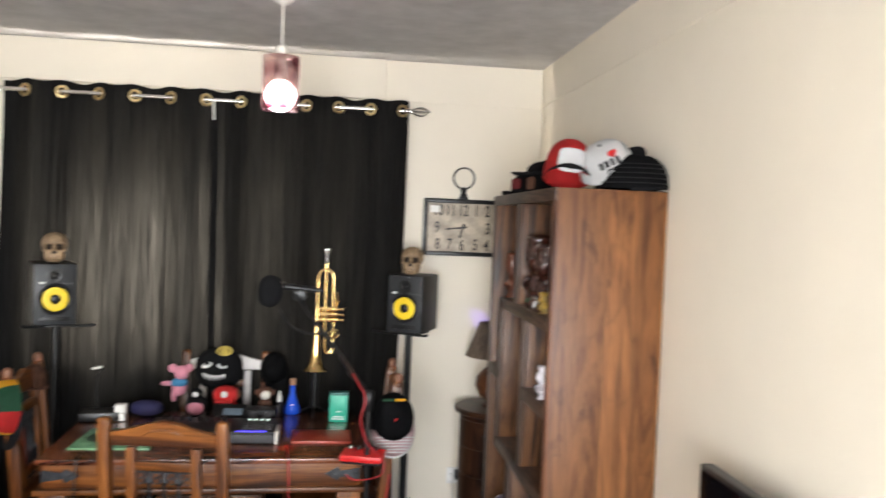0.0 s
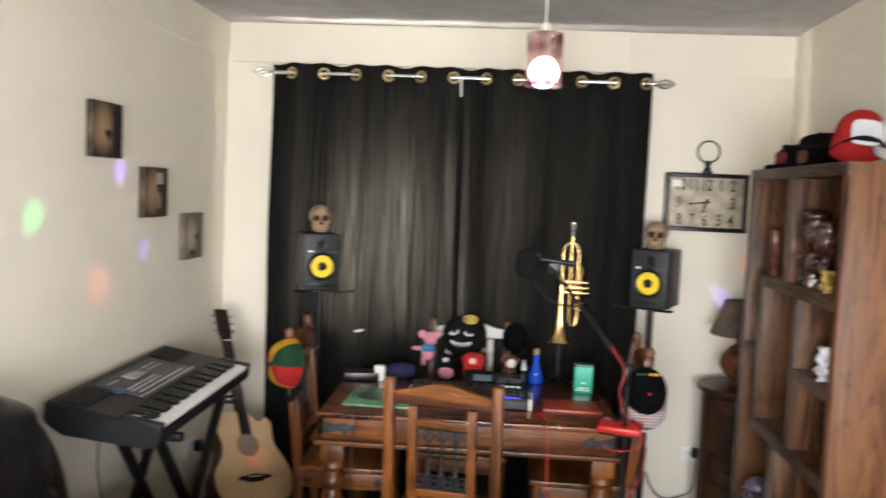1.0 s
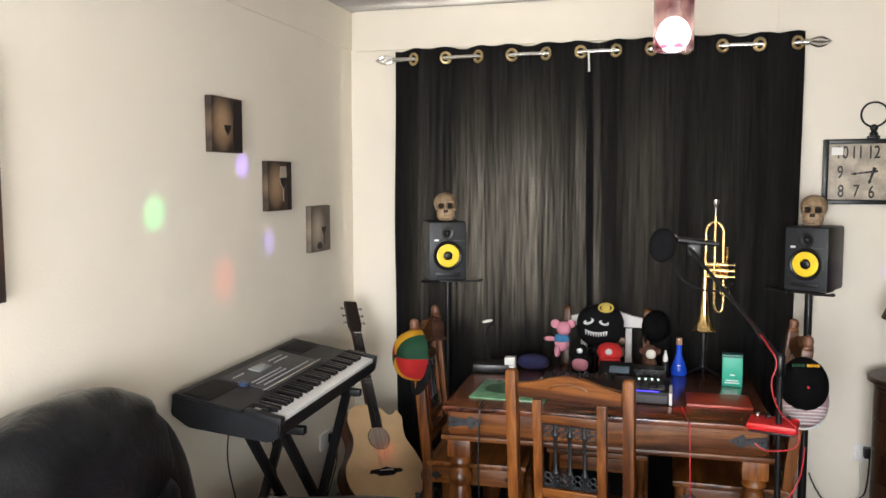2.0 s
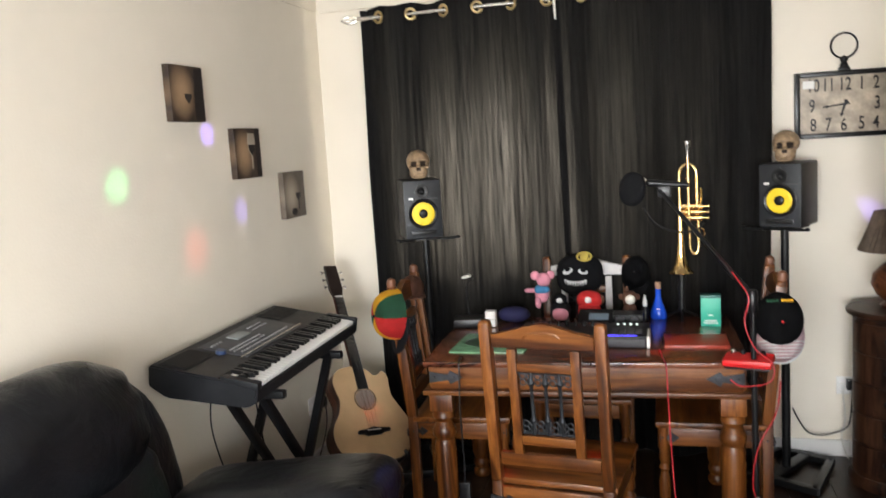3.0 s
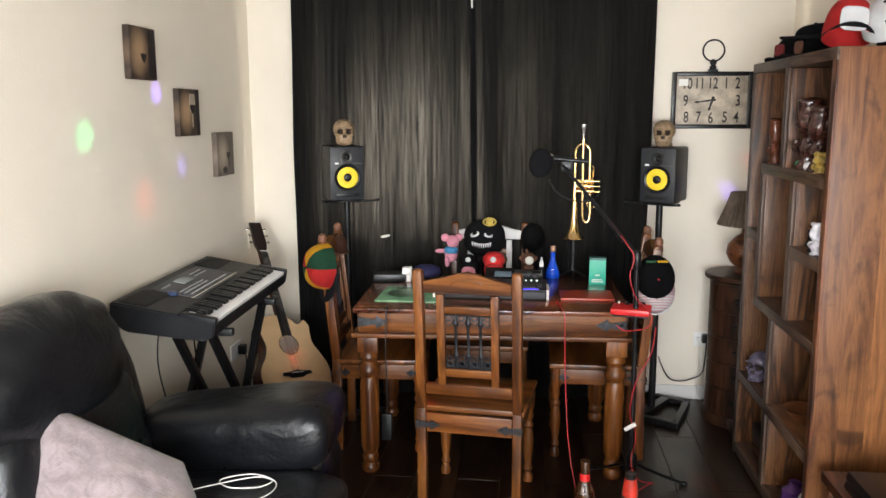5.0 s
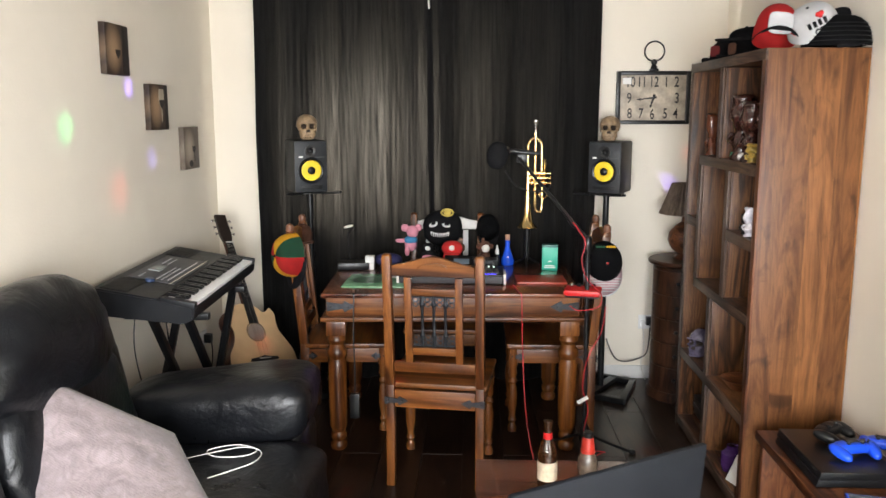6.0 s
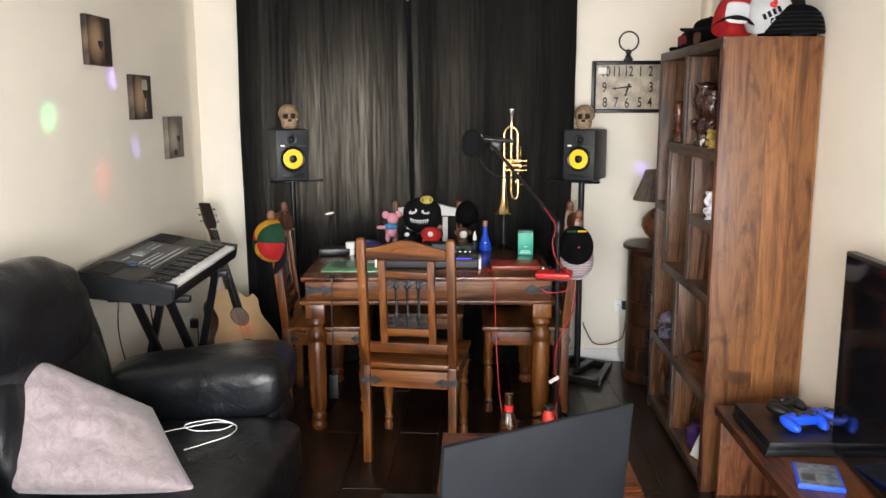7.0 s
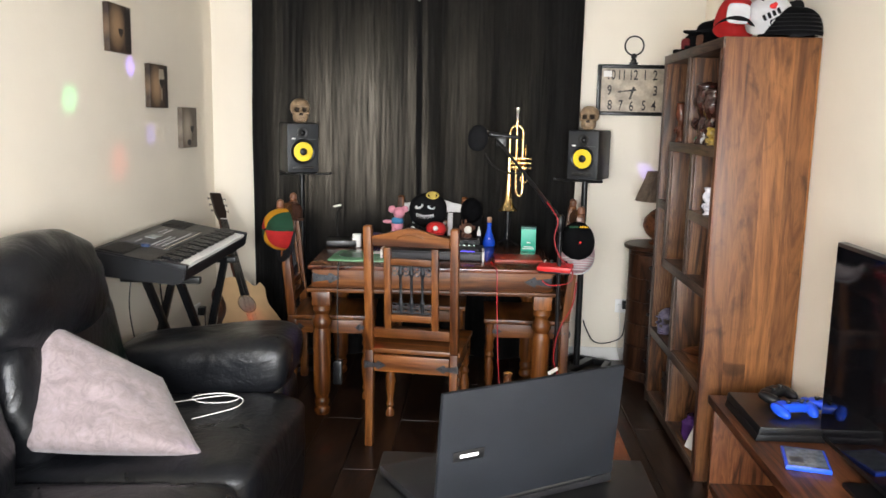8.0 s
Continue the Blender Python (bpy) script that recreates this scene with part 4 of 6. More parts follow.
SEPIA = sepia("sepia_print", (0.02, 0.009, 0.005), (0.36, 0.23, 0.13))
SEPIA_GREY = sepia("grey_sepia_print", (0.10, 0.075, 0.055), (0.42, 0.35, 0.27))
INK = plain("dark_print_ink", (0.012, 0.006, 0.005), 0.6)
PALE_INK = plain("pale_print_ink", (0.42, 0.36, 0.28), 0.6)
GOBLET = [(-0.004, 0), (0.004, 0), (0.004, 0.05), (0.026, 0.075), (0.03, 0.1), (0.024, 0.135), (-0.024, 0.135), (-0.03, 0.1), (-0.026, 0.075), (-0.004, 0.05)]
BOWL = [(0.0, 0.052), (0.024, 0.076), (0.028, 0.095), (-0.028, 0.095), (-0.024, 0.076)]


def canvas(y0, y1, z0, z1, mat, shapes, label):
    ob = thing("canvas_print", (0.001, (y0 + y1) / 2, z0), label, "picture", "small wine canvases")
    w, h = y1 - y0, z1 - z0
    cv = part("canvas", block((0.015, 0, h / 2), (0.028, w, h), 0.003), mat, ob)
    for name, outline, ink, dy, dz, s, tilt, lift in shapes:
        m = pose(0.0296 + lift, dy, dz, 0, 0, 90) @ pose(0, 0, 0, 0, tilt, 0) @ Matrix.Diagonal((s, 1, s, 1))
        part(name, prism(B(), outline, 0.001, m), ink, cv)


BOTTLE = [(-0.02, 0), (0.02, 0), (0.02, 0.11), (0.007, 0.14), (0.007, 0.19), (-0.007, 0.19), (-0.007, 0.14), (-0.02, 0.11)]
canvas(-1.475, -1.247, 1.768, 1.98, SEPIA, [("bottle_shape", BOTTLE, INK, 0.065, 0.01, 1.0, 0, 0), ("glass_shape", BOWL, INK, 0.0, 0.02, 0.9, 0, 0.001), ("panel_shape", [(-0.03, 0), (0.03, 0), (0.03, 0.2), (-0.03, 0.2)], INK, 0.082, 0.005, 1.0, 0, -0.0004)], "small sepia canvas of a wine bottle and glass")
canvas(-1.04, -0.813, 1.526, 1.743, SEPIA, [("glass_shape", GOBLET, PALE_INK, 0.03, 0.04, 1.15, 0, 0), ("wine_shape", BOWL, INK, 0.03, 0.04, 1.1, 0, 0.001), ("panel_shape", [(-0.02, 0), (0.02, 0), (0.02, 0.21), (-0.02, 0.21)], INK, 0.09, 0.003, 1.0, 0, 0)], "small sepia canvas of a tilted wine glass")
canvas(-0.612, -0.383, 1.309, 1.534, SEPIA_GREY, [("glass_shape", BOWL, INK, 0.035, 0.03, 0.95, 0, 0), ("stem_shape", [(-0.003, 0), (0.003, 0), (0.003, 0.08), (-0.003, 0.08)], INK, 0.035, 0.04, 1.0, 0, 0.001), ("fruit_shape", [(0.03 * math.cos(k * 0.628), 0.018 * math.sin(k * 0.628)) for k in range(10)], INK, -0.02, 0.03, 1.0, 0, 0.001)], "small grey sepia canvas of a wine glass")
big = thing("landscape_canvas", (0.001, -2.945, 1.345), "large canvas of a dusky purple sky over dark land", "picture")


def dusk():
    m, t, b = nodes("dusk_landscape_print")
    v = t.nodes.new("ShaderNodeTexCoord").outputs["Object"]
    s = t.nodes.new("ShaderNodeSeparateXYZ")
    t.links.new(v, s.inputs[0])
    n = add(t, "ShaderNodeTexNoise", Scale=7.0, Detail=7.0)
    t.links.new(v, n.inputs["Vector"])
    ad = t.nodes.new("ShaderNodeMath")
    ad.operation = "MULTIPLY_ADD"
    ad.inputs[1].default_value = 0.12
    t.links.new(n.outputs[0], ad.inputs[0])
    t.links.new(s.outputs["Z"], ad.inputs[2])
    t.links.new(ramp(t, ad.outputs[0], [(0.05, (0.02, 0.018, 0.015)), (0.22, (0.09, 0.05, 0.035)), (0.5, (0.06, 0.035, 0.035)), (0.53, (0.2, 0.14, 0.2)), (0.75, (0.07, 0.045, 0.085))]), b.inputs["Base Color"])
    b.inputs["Roughness"].default_value = 0.5
    return m


part("canvas", block((0.018, 0, 0.33), (0.034, 0.9, 0.66), 0.003), dusk(), big)

# ---- monitor speakers on stands, carved skulls ----


def monitor_speaker(place, turn):
    ob = thing("monitor_speaker", place, "black studio monitor speaker with a yellow cone", "speaker", "studio monitors", turn)
    part("cabinet", block((0, 0.0, 0.1425), (0.185, 0.235, 0.285), 0.014), BLACK, ob)
    fr = part("front_panel", block((0, -0.119, 0.1425), (0.178, 0.012, 0.277), 0.005), GREY_FRONT, ob, "dark grey moulded front")
    m = pose(0, -0.125, 0.122, 90, 0, 0)
    part("woofer_surround", lathe(B(), [(0.072, -0.002), (0.072, 0.004), (0.066, 0.007), (0.058, 0.004), (0.052, 0.001)], 36, m), SATIN, ob)
    part("woofer_cone", lathe(B(), [(0.055, 0.0062), (0.05, 0.0075), (0.03, 0.0065), (0.024, 0.0062)], 36, m), YELLOW, ob, "bright yellow speaker cone")
    part("dust_cap", puff(B(), (0, -0.132, 0.122), (0.021, 0.006, 0.021), 1, 1, 20, 10), SATIN, ob)
    m = pose(0, -0.125, 0.228, 90, 0, 0)
    part("tweeter", lathe(B(), [(0.034, -0.002), (0.034, 0.003), (0.027, 0.004), (0.014, 0.001), (0.012, 0.004), (0.004, 0.007)], 28, m), SATIN, ob)
    part("badge", block((-0.055, -0.126, 0.196), (0.022, 0.002, 0.009), 0), PAPER, ob)
    part("name_strip", block((0.05, -0.126, 0.193), (0.05, 0.002, 0.005), 0), GREY, ob)
    part("port", block((0, -0.1255, 0.03), (0.12, 0.003, 0.02), 0.0014), SATIN, ob, "slotted bass port")
    return ob


GREY_FRONT = plain("speaker_front_plastic", (0.022, 0.024, 0.027), 0.4, vary=0.15, spec=0.3)
monitor_speaker((0.613, -0.335, 1.176), 25)
monitor_speaker((2.318, -0.25, 1.168), -25)


def speaker_stand(place, h, turn):
    ob = thing("speaker_stand", place, "black steel speaker stand with an open triangular base", "stand", "speaker stands", turn)
    part("pole", rod(B(), (0, 0, 0.03), (0, 0, h - 0.012), 0.019, 0.017, 18), SATIN, ob)
    part("top_plate", block((0, 0, h - 0.007), (0.15, 0.17, 0.01), 0.002), SATIN, ob)
    for s in (-1, 1):
        bm = B()
        rod(bm, (s * 0.06, -0.09, h - 0.008), (s * 0.14, -0.1, h - 0.004), 0.006)
        puff(bm, (s * 0.145, -0.1, h - 0.002), (0.012, 0.008, 0.008), 1, 1, 10, 8)
        part("arm", bm, SATIN, ob)
    pts = [(-0.2, -0.15), (0.2, -0.15), (0.12, 0.2), (-0.12, 0.2)]
    bm = B()
    for a, b in zip(pts, pts[1:] + pts[:1]):
        d = Vector((b[0] - a[0], b[1] - a[1], 0))
        m = Matrix.Translation(((a[0] + b[0]) / 2, (a[1] + b[1]) / 2, 0.018)) @ pose(0, 0, 0, 0, 0, math.degrees(math.atan2(d.y, d.x)))
        bx(bm, (0, 0, 0), (d.length + 0.03, 0.036, 0.034), 0.004, m)
    bx(bm, (0, 0.02, 0.02), (0.05, 0.34, 0.028), 0.004)
    part("base", bm, SATIN, ob, "open black steel base")
    return ob


speaker_stand((0.63, -0.32, 0), 1.174, 25)
speaker_stand((2.30, -0.25, 0), 1.166, -32)


def skull(place, turn, label, mat=None):
    """A carved ornament: one plain mesh, its hollows pressed into the face."""
    bm = B()
    puff(bm, (0, 0.01, 0.086), (0.056, 0.064, 0.052), 0.95, 0.95, 48, 36, None, 0.02, 3.0)
    puff(bm, (0, -0.016, 0.042), (0.043, 0.044, 0.042), 0.7, 0.75, 40, 28)
    for s in (-1, 1):
        puff(bm, (s * 0.037, -0.034, 0.058), (0.013, 0.018, 0.009), 1, 1, 14, 10)
        puff(bm, (s * 0.024, -0.05, 0.092), (0.022, 0.008, 0.006), 1, 1, 14, 8, pose(0, 0, 0, 0, 0, 0))
    for row, z in ((0, 0.026), (1, 0.012)):
        for k in range(7):
            bx(bm, (-0.0255 + 0.0085 * k, -0.057 + 0.9 * (k - 3) ** 2 * 0.001, z), (0.0068, 0.01, 0.012), 0.002, None, 1)
    hollows = [(-0.022, 0.074, 0.0165, 0.03), (0.022, 0.074, 0.0165, 0.03), (0.0, 0.05, 0.009, 0.016)]
    for v in bm.verts:
        if v.co.y < -0.02:
            for hx, hz, hr, deep in hollows:
                d = math.hypot(v.co.x - hx, v.co.z - hz) / hr
                if d < 1:
                    v.co.y += deep * (1 - d * d)
        v.co += 0.0016 * noise.noise_vector(v.co * 90)
    ob = part("skull_ornament", bm, mat or BONE, None, smooth=60)
    # faces within the hollows also get their shade painted in, as a darker colour
    ob.data.materials.append(HOLLOW_DARK)
    for f in ob.data.polygons:
        c = f.center
        if c.y < 0 and any(math.hypot(c.x - hx, c.z - hz) < hr * 0.85 for hx, hz, hr, deep in hollows):
            f.material_index = 1
    ob.matrix_basis = pose(*place, 0, 0, turn)
    return tagged(ob, label, "ornament", "skull ornaments")


HOLLOW_DARK = plain("painted_hollow_shade", (0.03, 0.018, 0.01), 0.8, vary=0.3)
skull((0.635, -0.38, 1.461), 18, "carved brown skull ornament on a speaker")
skull((2.30, -0.3, 1.453), -14, "carved brown skull ornament on a speaker")

# ---- digital keyboard on its folding stand ----
KB = pose(0.257, -1.335, 0.904, 0, 9.8, 0) @ pose(0, 0, 0, 0, 0, 1.5) @ Matrix.Diagonal((1, 1.065, 1, 1))


def digital_piano():
    """Local: x towards the player, y along the keys, z up from the top face."""
    ob = thing("digital_keyboard", (0, 0, 0), "black digital keyboard with white and black keys", "keyboard")
    ob.matrix_basis = KB
    bm = B()
    out = [(0.205, -0.012), (0.205, -0.06), (0.17, -0.085), (-0.13, -0.105), (-0.2, -0.075), (-0.205, 0.0), (0.06, 0.0), (0.07, -0.012)]
    prism(bm, out, 0.93)
    bmesh.ops.bevel(bm, geom=list(bm.edges), offset=0.006, segments=2, affect="EDGES")
    part("case", bm, KB_CASE, ob, "matt charcoal case")
    for s in (-1, 1):
        part("cheek", block((0.135, s * 0.447, -0.006), (0.14, 0.034, 0.03), 0.006), KB_CASE, ob)
        bm = B()
        bx(bm, (-0.125, s * 0.35, 0.002), (0.11, 0.19, 0.004), 0.0015)
        for k in range(14):
            bx(bm, (-0.172 + 0.0072 * k, s * 0.35, 0.005), (0.003, 0.18, 0.003))
        part("speaker_grille", bm, BLACK, ob, "slotted black grille")
    part("control_panel", block((-0.06, 0.0, 0.0022), (0.2, 0.46, 0.004), 0.001), GREY, ob, "dark grey control panel")
    part("display", block((-0.105, -0.03, 0.006), (0.05, 0.1, 0.005), 0.001), LCD, ob, "pale grey display")
    for x, y0, n, st in ((-0.045, -0.2, 14, 0.017), (-0.025, -0.2, 14, 0.017), (0.0, -0.19, 20, 0.019), (-0.12, 0.07, 6, 0.02), (-0.095, 0.07, 6, 0.02), (-0.12, -0.2, 4, 0.02)):
        for k in range(n):
            o = new("button", BTN)
            o.parent, o.location = ob, (x, y0 + st * k, 0.0055)
    part("silver_strip", block((0.026, 0.0, 0.005), (0.006, 0.5, 0.003), 0.001), CHROME, ob)
    part("dial", lathe(B(), [(0.02, 0.002), (0.02, 0.012), (0.017, 0.015)], 20, pose(-0.06, -0.24, 0)), BLUE_DIAL, ob)
    for y in (-0.43, -0.405):
        part("wheel", rod(B(), (0.13, y - 0.006, -0.002), (0.13, y + 0.006, -0.002), 0.02), SATIN, ob)
    step = 0.842 / 36
    for k in range(36):
        o = new("white_key", WKEY)
        o.parent, o.location = ob, (0.139, -0.421 + step * (k + 0.5), -0.006)
    for k in range(35):
        if k % 7 in (0, 1, 3, 4, 5):
            o = new("black_key", BKEY)
            o.parent, o.location = ob, (0.115, -0.421 + step * (k + 1), 0.006)
    return ob


def data_of(bm, material):
    o = part("piece", bm, material, None, smooth=0)
    me = o.data
    bpy.data.objects.remove(o)
    return me


KB_CASE = plain("keyboard_case_plastic", (0.012, 0.0125, 0.014), 0.42, vary=0.15, bump=0.15, fine=350.0, spec=0.2)
LCD = plain("pale_lcd", (0.30, 0.33, 0.33), 0.25, vary=0.08)
BLUE_DIAL = plain("dark_blue_knob", (0.03, 0.05, 0.11), 0.35)
BTN = data_of(bx(B(), (0, 0, 0), (0.006, 0.011, 0.006), 0.001, seg=1), plain("grey_button", (0.32, 0.32, 0.33), 0.5))
WKEY = data_of(bx(B(), (0, 0, 0), (0.122, 0.842 / 36 - 0.0012, 0.016), 0.0015, seg=1), plain("white_key_plastic", (0.78, 0.78, 0.78), 0.25, vary=0.03))
BKEY = data_of(bx(B(), (0, 0, 0), (0.088, 0.0125, 0.02), 0.002, seg=1), SATIN)
digital_piano()

st = thing("keyboard_stand", (0.27, -1.335, 0), "black folding double X keyboard stand", "stand")
for n, x in enumerate((0.125, 0.085, -0.115, -0.075)):
    s = 1 if n % 2 == 0 else -1
    bm = B()
    a, b = Vector((x, -0.33 * s, 0.012)), Vector((x, 0.27 * s, 0.777 + 0.02 * (x < 0)))
    d = b - a
    m = Matrix.Translation((a + b) / 2) @ d.to_track_quat("Z", "X").to_matrix().to_4x4()
    bx(bm, (0, 0, 0), (0.032, 0.032, d.length), 0.005, m)
    leg = part("leg", bm, SATIN, st)
    if n == 1:
        for k in range(9):
            if k != 3:
                part("lettering", block((0.0165, 0.0, 0.02 + 0.016 * k), (0.001, 0.012, 0.010), 0, m), PAPER, leg)
for y in (-0.27, 0.27):
    bm = B()
    bx(bm, (0.005, y, 0.77), (0.36, 0.035, 0.03), 0.006)
    part("cradle", bm, SATIN, st)
for y in (-0.33, 0.33):
    part("foot", block((0.005, y, 0.013), (0.36, 0.03, 0.026), 0.006), SATIN, st)
part("pivot", rod(B(), (-0.13, -0.02, 0.4), (0.14, -0.02, 0.4), 0.012), CHROME, st)

# ---- acoustic guitar in the corner ----


def guitar():
    hole, head = Vector((0.394, -0.691, 0.453)), Vector((0.116, -0.341, 1.037))
    up = (head - hole).normalized()
    face = Vector((0.74, -0.62, 0.26))
    face = (face - up * face.dot(up)).normalized()
    side = up.cross(-face).normalized()
    m = Matrix((side, -face, up)).transposed().to_4x4()
    m.translation = hole
    ob = thing("acoustic_guitar", (0, 0, 0), "natural spruce acoustic guitar with a cutaway, on a stand", "guitar")
    ob.matrix_basis = m

    def outline(g):
        pts = []
        for x, z in ((0.0, -0.305), (0.10, -0.3), (0.165, -0.265), (0.198, -0.2), (0.2, -0.13), (0.172, -0.06), (0.143, 0.0), (0.143, 0.06), (0.148, 0.1), (0.125, 0.135), (0.105, 0.12), (0.075, 0.115), (0.04, 0.15), (0.0, 0.165), (-0.06, 0.168), (-0.115, 0.15), (-0.142, 0.1), (-0.138, 0.05), (-0.13, 0.0), (-0.15, -0.06), (-0.19, -0.12), (-0.2, -0.19), (-0.17, -0.26), (-0.1, -0.3)):
            pts.append(Vector((-x * g, 0, z * g)))
        return [(p.x, p.z) for p in smooth_path(pts + pts[:1], 4)[:-1]]
    part("back_and_sides", prism(B(), outline(1.0), 0.095, pose(0, 0.05, 0)), MAHOG, ob, "dark glossy mahogany body")
    part("top", prism(B(), outline(1.003), 0.006, pose(0, 0, 0)), SPRUCE, ob, "pale natural spruce top")
    # no opening is cut: a flat disc paints the shade inside the hole
    part("sound_hole", prism(B(), [(0.048 * math.cos(k * math.tau / 32), 0.048 * math.sin(k * math.tau / 32)) for k in range(32)], 0.002, pose(0, -0.0036, 0)), HOLE_SHADE, ob)
    bm = B()
    for r in (0.052, 0.056):
        tube(bm, [(r * math.cos(k * math.tau / 24), -0.0035, r * math.sin(k * math.tau / 24)) for k in range(24)], 0.0014, 5, 1, closed=True)
    part("rosette", bm, SATIN, ob)
    part("bridge", prism(B(), [(-0.085, -0.168), (-0.05, -0.172), (-0.035, -0.182), (0.035, -0.182), (0.05, -0.172), (0.085, -0.168), (0.08, -0.154), (0.03, -0.15), (0.0, -0.142), (-0.03, -0.15), (-0.08, -0.154)], 0.012, pose(0, -0.008, 0)), SATIN, ob, "dark curved bridge")
    part("saddle", block((0, -0.0155, -0.158), (0.07, 0.004, 0.003), 0.0005), CREAM, ob)
    part("fingerboard", prism(B(), [(-0.027, 0.05), (0.027, 0.05), (0.022, 0.55), (-0.022, 0.55)], 0.007, pose(0, -0.008, 0)), SATIN, ob)
    part("neck", prism(B(), [(-0.025, 0.16), (0.025, 0.16), (0.0215, 0.56), (-0.0215, 0.56)], 0.02, pose(0, 0.006, 0)), MAHOG, ob)
    for k in range(15):
        z = 0.55 - 0.62 * (1 - 0.9439 ** (k + 1))
        part("fret", block((0, -0.0118, z), (0.046, 0.0016, 0.0022), 0), CHROME, ob)
    hd = part("headstock", prism(B(), [(-0.022, 0.55), (0.022, 0.55), (0.036, 0.6), (0.033, 0.735), (-0.033, 0.735), (-0.036, 0.6)], 0.016, pose(0, 0.004, 0)), HEAD_WOOD, ob, "dark faced headstock")
    part("nut", block((0, -0.013, 0.551), (0.044, 0.006, 0.005), 0.001), CREAM, ob)
    for s in (-1, 1):
        for k in range(3):
            bm = B()
            rod(bm, (s * 0.033, 0.006, 0.615 + 0.042 * k), (s * 0.05, 0.006, 0.615 + 0.042 * k), 0.003, seg=8)
            puff(bm, (s * 0.055, 0.006, 0.615 + 0.042 * k), (0.007, 0.005, 0.009), 1, 1, 10, 8)
            part("tuner", bm, CHROME, hd)
    for k in range(6):
        x = -0.018 + 0.0072 * k
        part("string", rod(B(), (x * 1.5, -0.0155, -0.16), (x, -0.0145, 0.551), 0.0007, seg=5), CHROME, ob)
    return m


HEAD_WOOD = plain("ebonised_headstock", (0.018, 0.011, 0.008), 0.35, vary=0.3)
SPRUCE = plain("pale_spruce", (0.58, 0.385, 0.205), 0.3, vary=0.09, scale=8.0, coat=0.3)
MAHOG = wood("mahogany", 2, (0.03, 0.01, 0.006), (0.09, 0.028, 0.014), (0.13, 0.042, 0.02), rough=0.4, coat=0.1)
HOLE_SHADE = plain("hole_shadow_wood", (0.24, 0.19, 0.155), 0.7)
gm = guitar()
gs = thing("guitar_stand", (0, 0, 0), "black tubular guitar stand", "stand")
bot = gm @ Vector((0, 0.05, -0.31))
bm = B()
for s in (-1, 1):
    a = gm @ Vector((s * 0.1, -0.05, -0.315))
    b = gm @ Vector((s * 0.1, 0.13, -0.315))
    tube(bm, [a + Vector((0, 0, 0.03)), a, b, Vector((b.x, b.y + 0.04, 0.012)), Vector((b.x + s * 0.03, b.y - 0.16, 0.012))], 0.009, 8, 4)
part("cradle", bm, SATIN, gs)
bm = B()
tube(bm, [gm @ Vector((0, 0.14, -0.315)), gm @ Vector((0, 0.15, -0.1)), gm @ Vector((0, 0.16, 0.0))], 0.009, 8, 3)
rod(bm, gm @ Vector((-0.1, 0.135, -0.315)), gm @ Vector((0.1, 0.135, -0.315)), 0.009)
part("spine", bm, SATIN, gs)

# ---- caps ----


def cap(name, crown_mat, brim_mat, m, label, r=0.088, h=0.105, brim=0.075, patch=None, panels=None, spin=0):
    """A baseball cap; local z up, brim towards -y."""
    ob = new(name)
    ob.empty_display_size = 0.05
    ob.matrix_basis = m
    tagged(ob, label, "cap", "caps")
    n = 36
    rings = []
    for j in range(9):
        a = math.pi / 2 * j / 9
        rings.append([(r * math.cos(a) ** 0.62 * math.cos(i * math.tau / n) * 0.92, r * math.cos(a) ** 0.62 * math.sin(i * math.tau / n) * 1.08, h * math.sin(a) ** 0.9) for i in range(n)])
    cols = panels or [crown_mat]
    share = n // len(cols)
    for k, mat in enumerate(cols):
        bm = B()
        grid = []
        for ring in rings:
            grid.append([bm.verts.new(ring[(k * share + i - 3 + spin) % n]) for i in range(share + 1)] if len(cols) > 1 else [bm.verts.new(ring[i % n]) for i in range(n)])
        top = bm.verts.new((0, 0, h))
        cnt = len(grid[0])
        for a, b in zip(grid, grid[1:]):
            for i in range(cnt - (len(cols) > 1)):
                j = (i + 1) % cnt
                bm.faces.new((a[i], a[j], b[j], b[i]))
        for i in range(cnt - (len(cols) > 1)):
            bm.faces.new((grid[-1][i], grid[-1][(i + 1) % cnt], top))
        bmesh.ops.solidify(bm, geom=list(bm.faces), thickness=0.003)
        part("crown" if len(cols) == 1 else "crown_panel", bm, mat, ob)
    bm = B()
    up, lo = [], []
    for i in range(15):
        a = math.pi + math.pi * i / 14
        for lst, dz in ((up, 0.003), (lo, -0.001)):
            cx, cy = math.cos(a), math.sin(a)
            lst.append((bm.verts.new((r * 0.9 * cx, r * 1.0 * cy, dz + 0.004)), bm.verts.new((r * 0.95 * cx, r * 1.0 * cy - brim * abs(cy) ** 0.5, dz + 0.012 - 0.022 * cx * cx))))
    for lst in (up, lo):
        for p, q in zip(lst, lst[1:]):
            bm.faces.new((p[0], p[1], q[1], q[0]))
    for a, b, c, d in zip(up, up[1:], lo, lo[1:]):
        bm.faces.new((a[1], c[1], d[1], b[1]))
        bm.faces.new((a[0], b[0], d[0], c[0]))
    for k in (0, -1):
        bm.faces.new((up[k][0], lo[k][0], lo[k][1], up[k][1]))
    part("brim", bm, brim_mat, ob)
    part("button", puff(B(), (0, 0, h + 0.001), (0.007, 0.007, 0.004), 1, 1, 10, 6), brim_mat, ob)
    if patch:
        mat, w, z = patch
        part("front_patch", puff(B(), (0, -r * 1.01, z), (w * 0.8, 0.007, w * 0.75), 0.5, 0.6, 18, 10), mat, ob)
    return ob


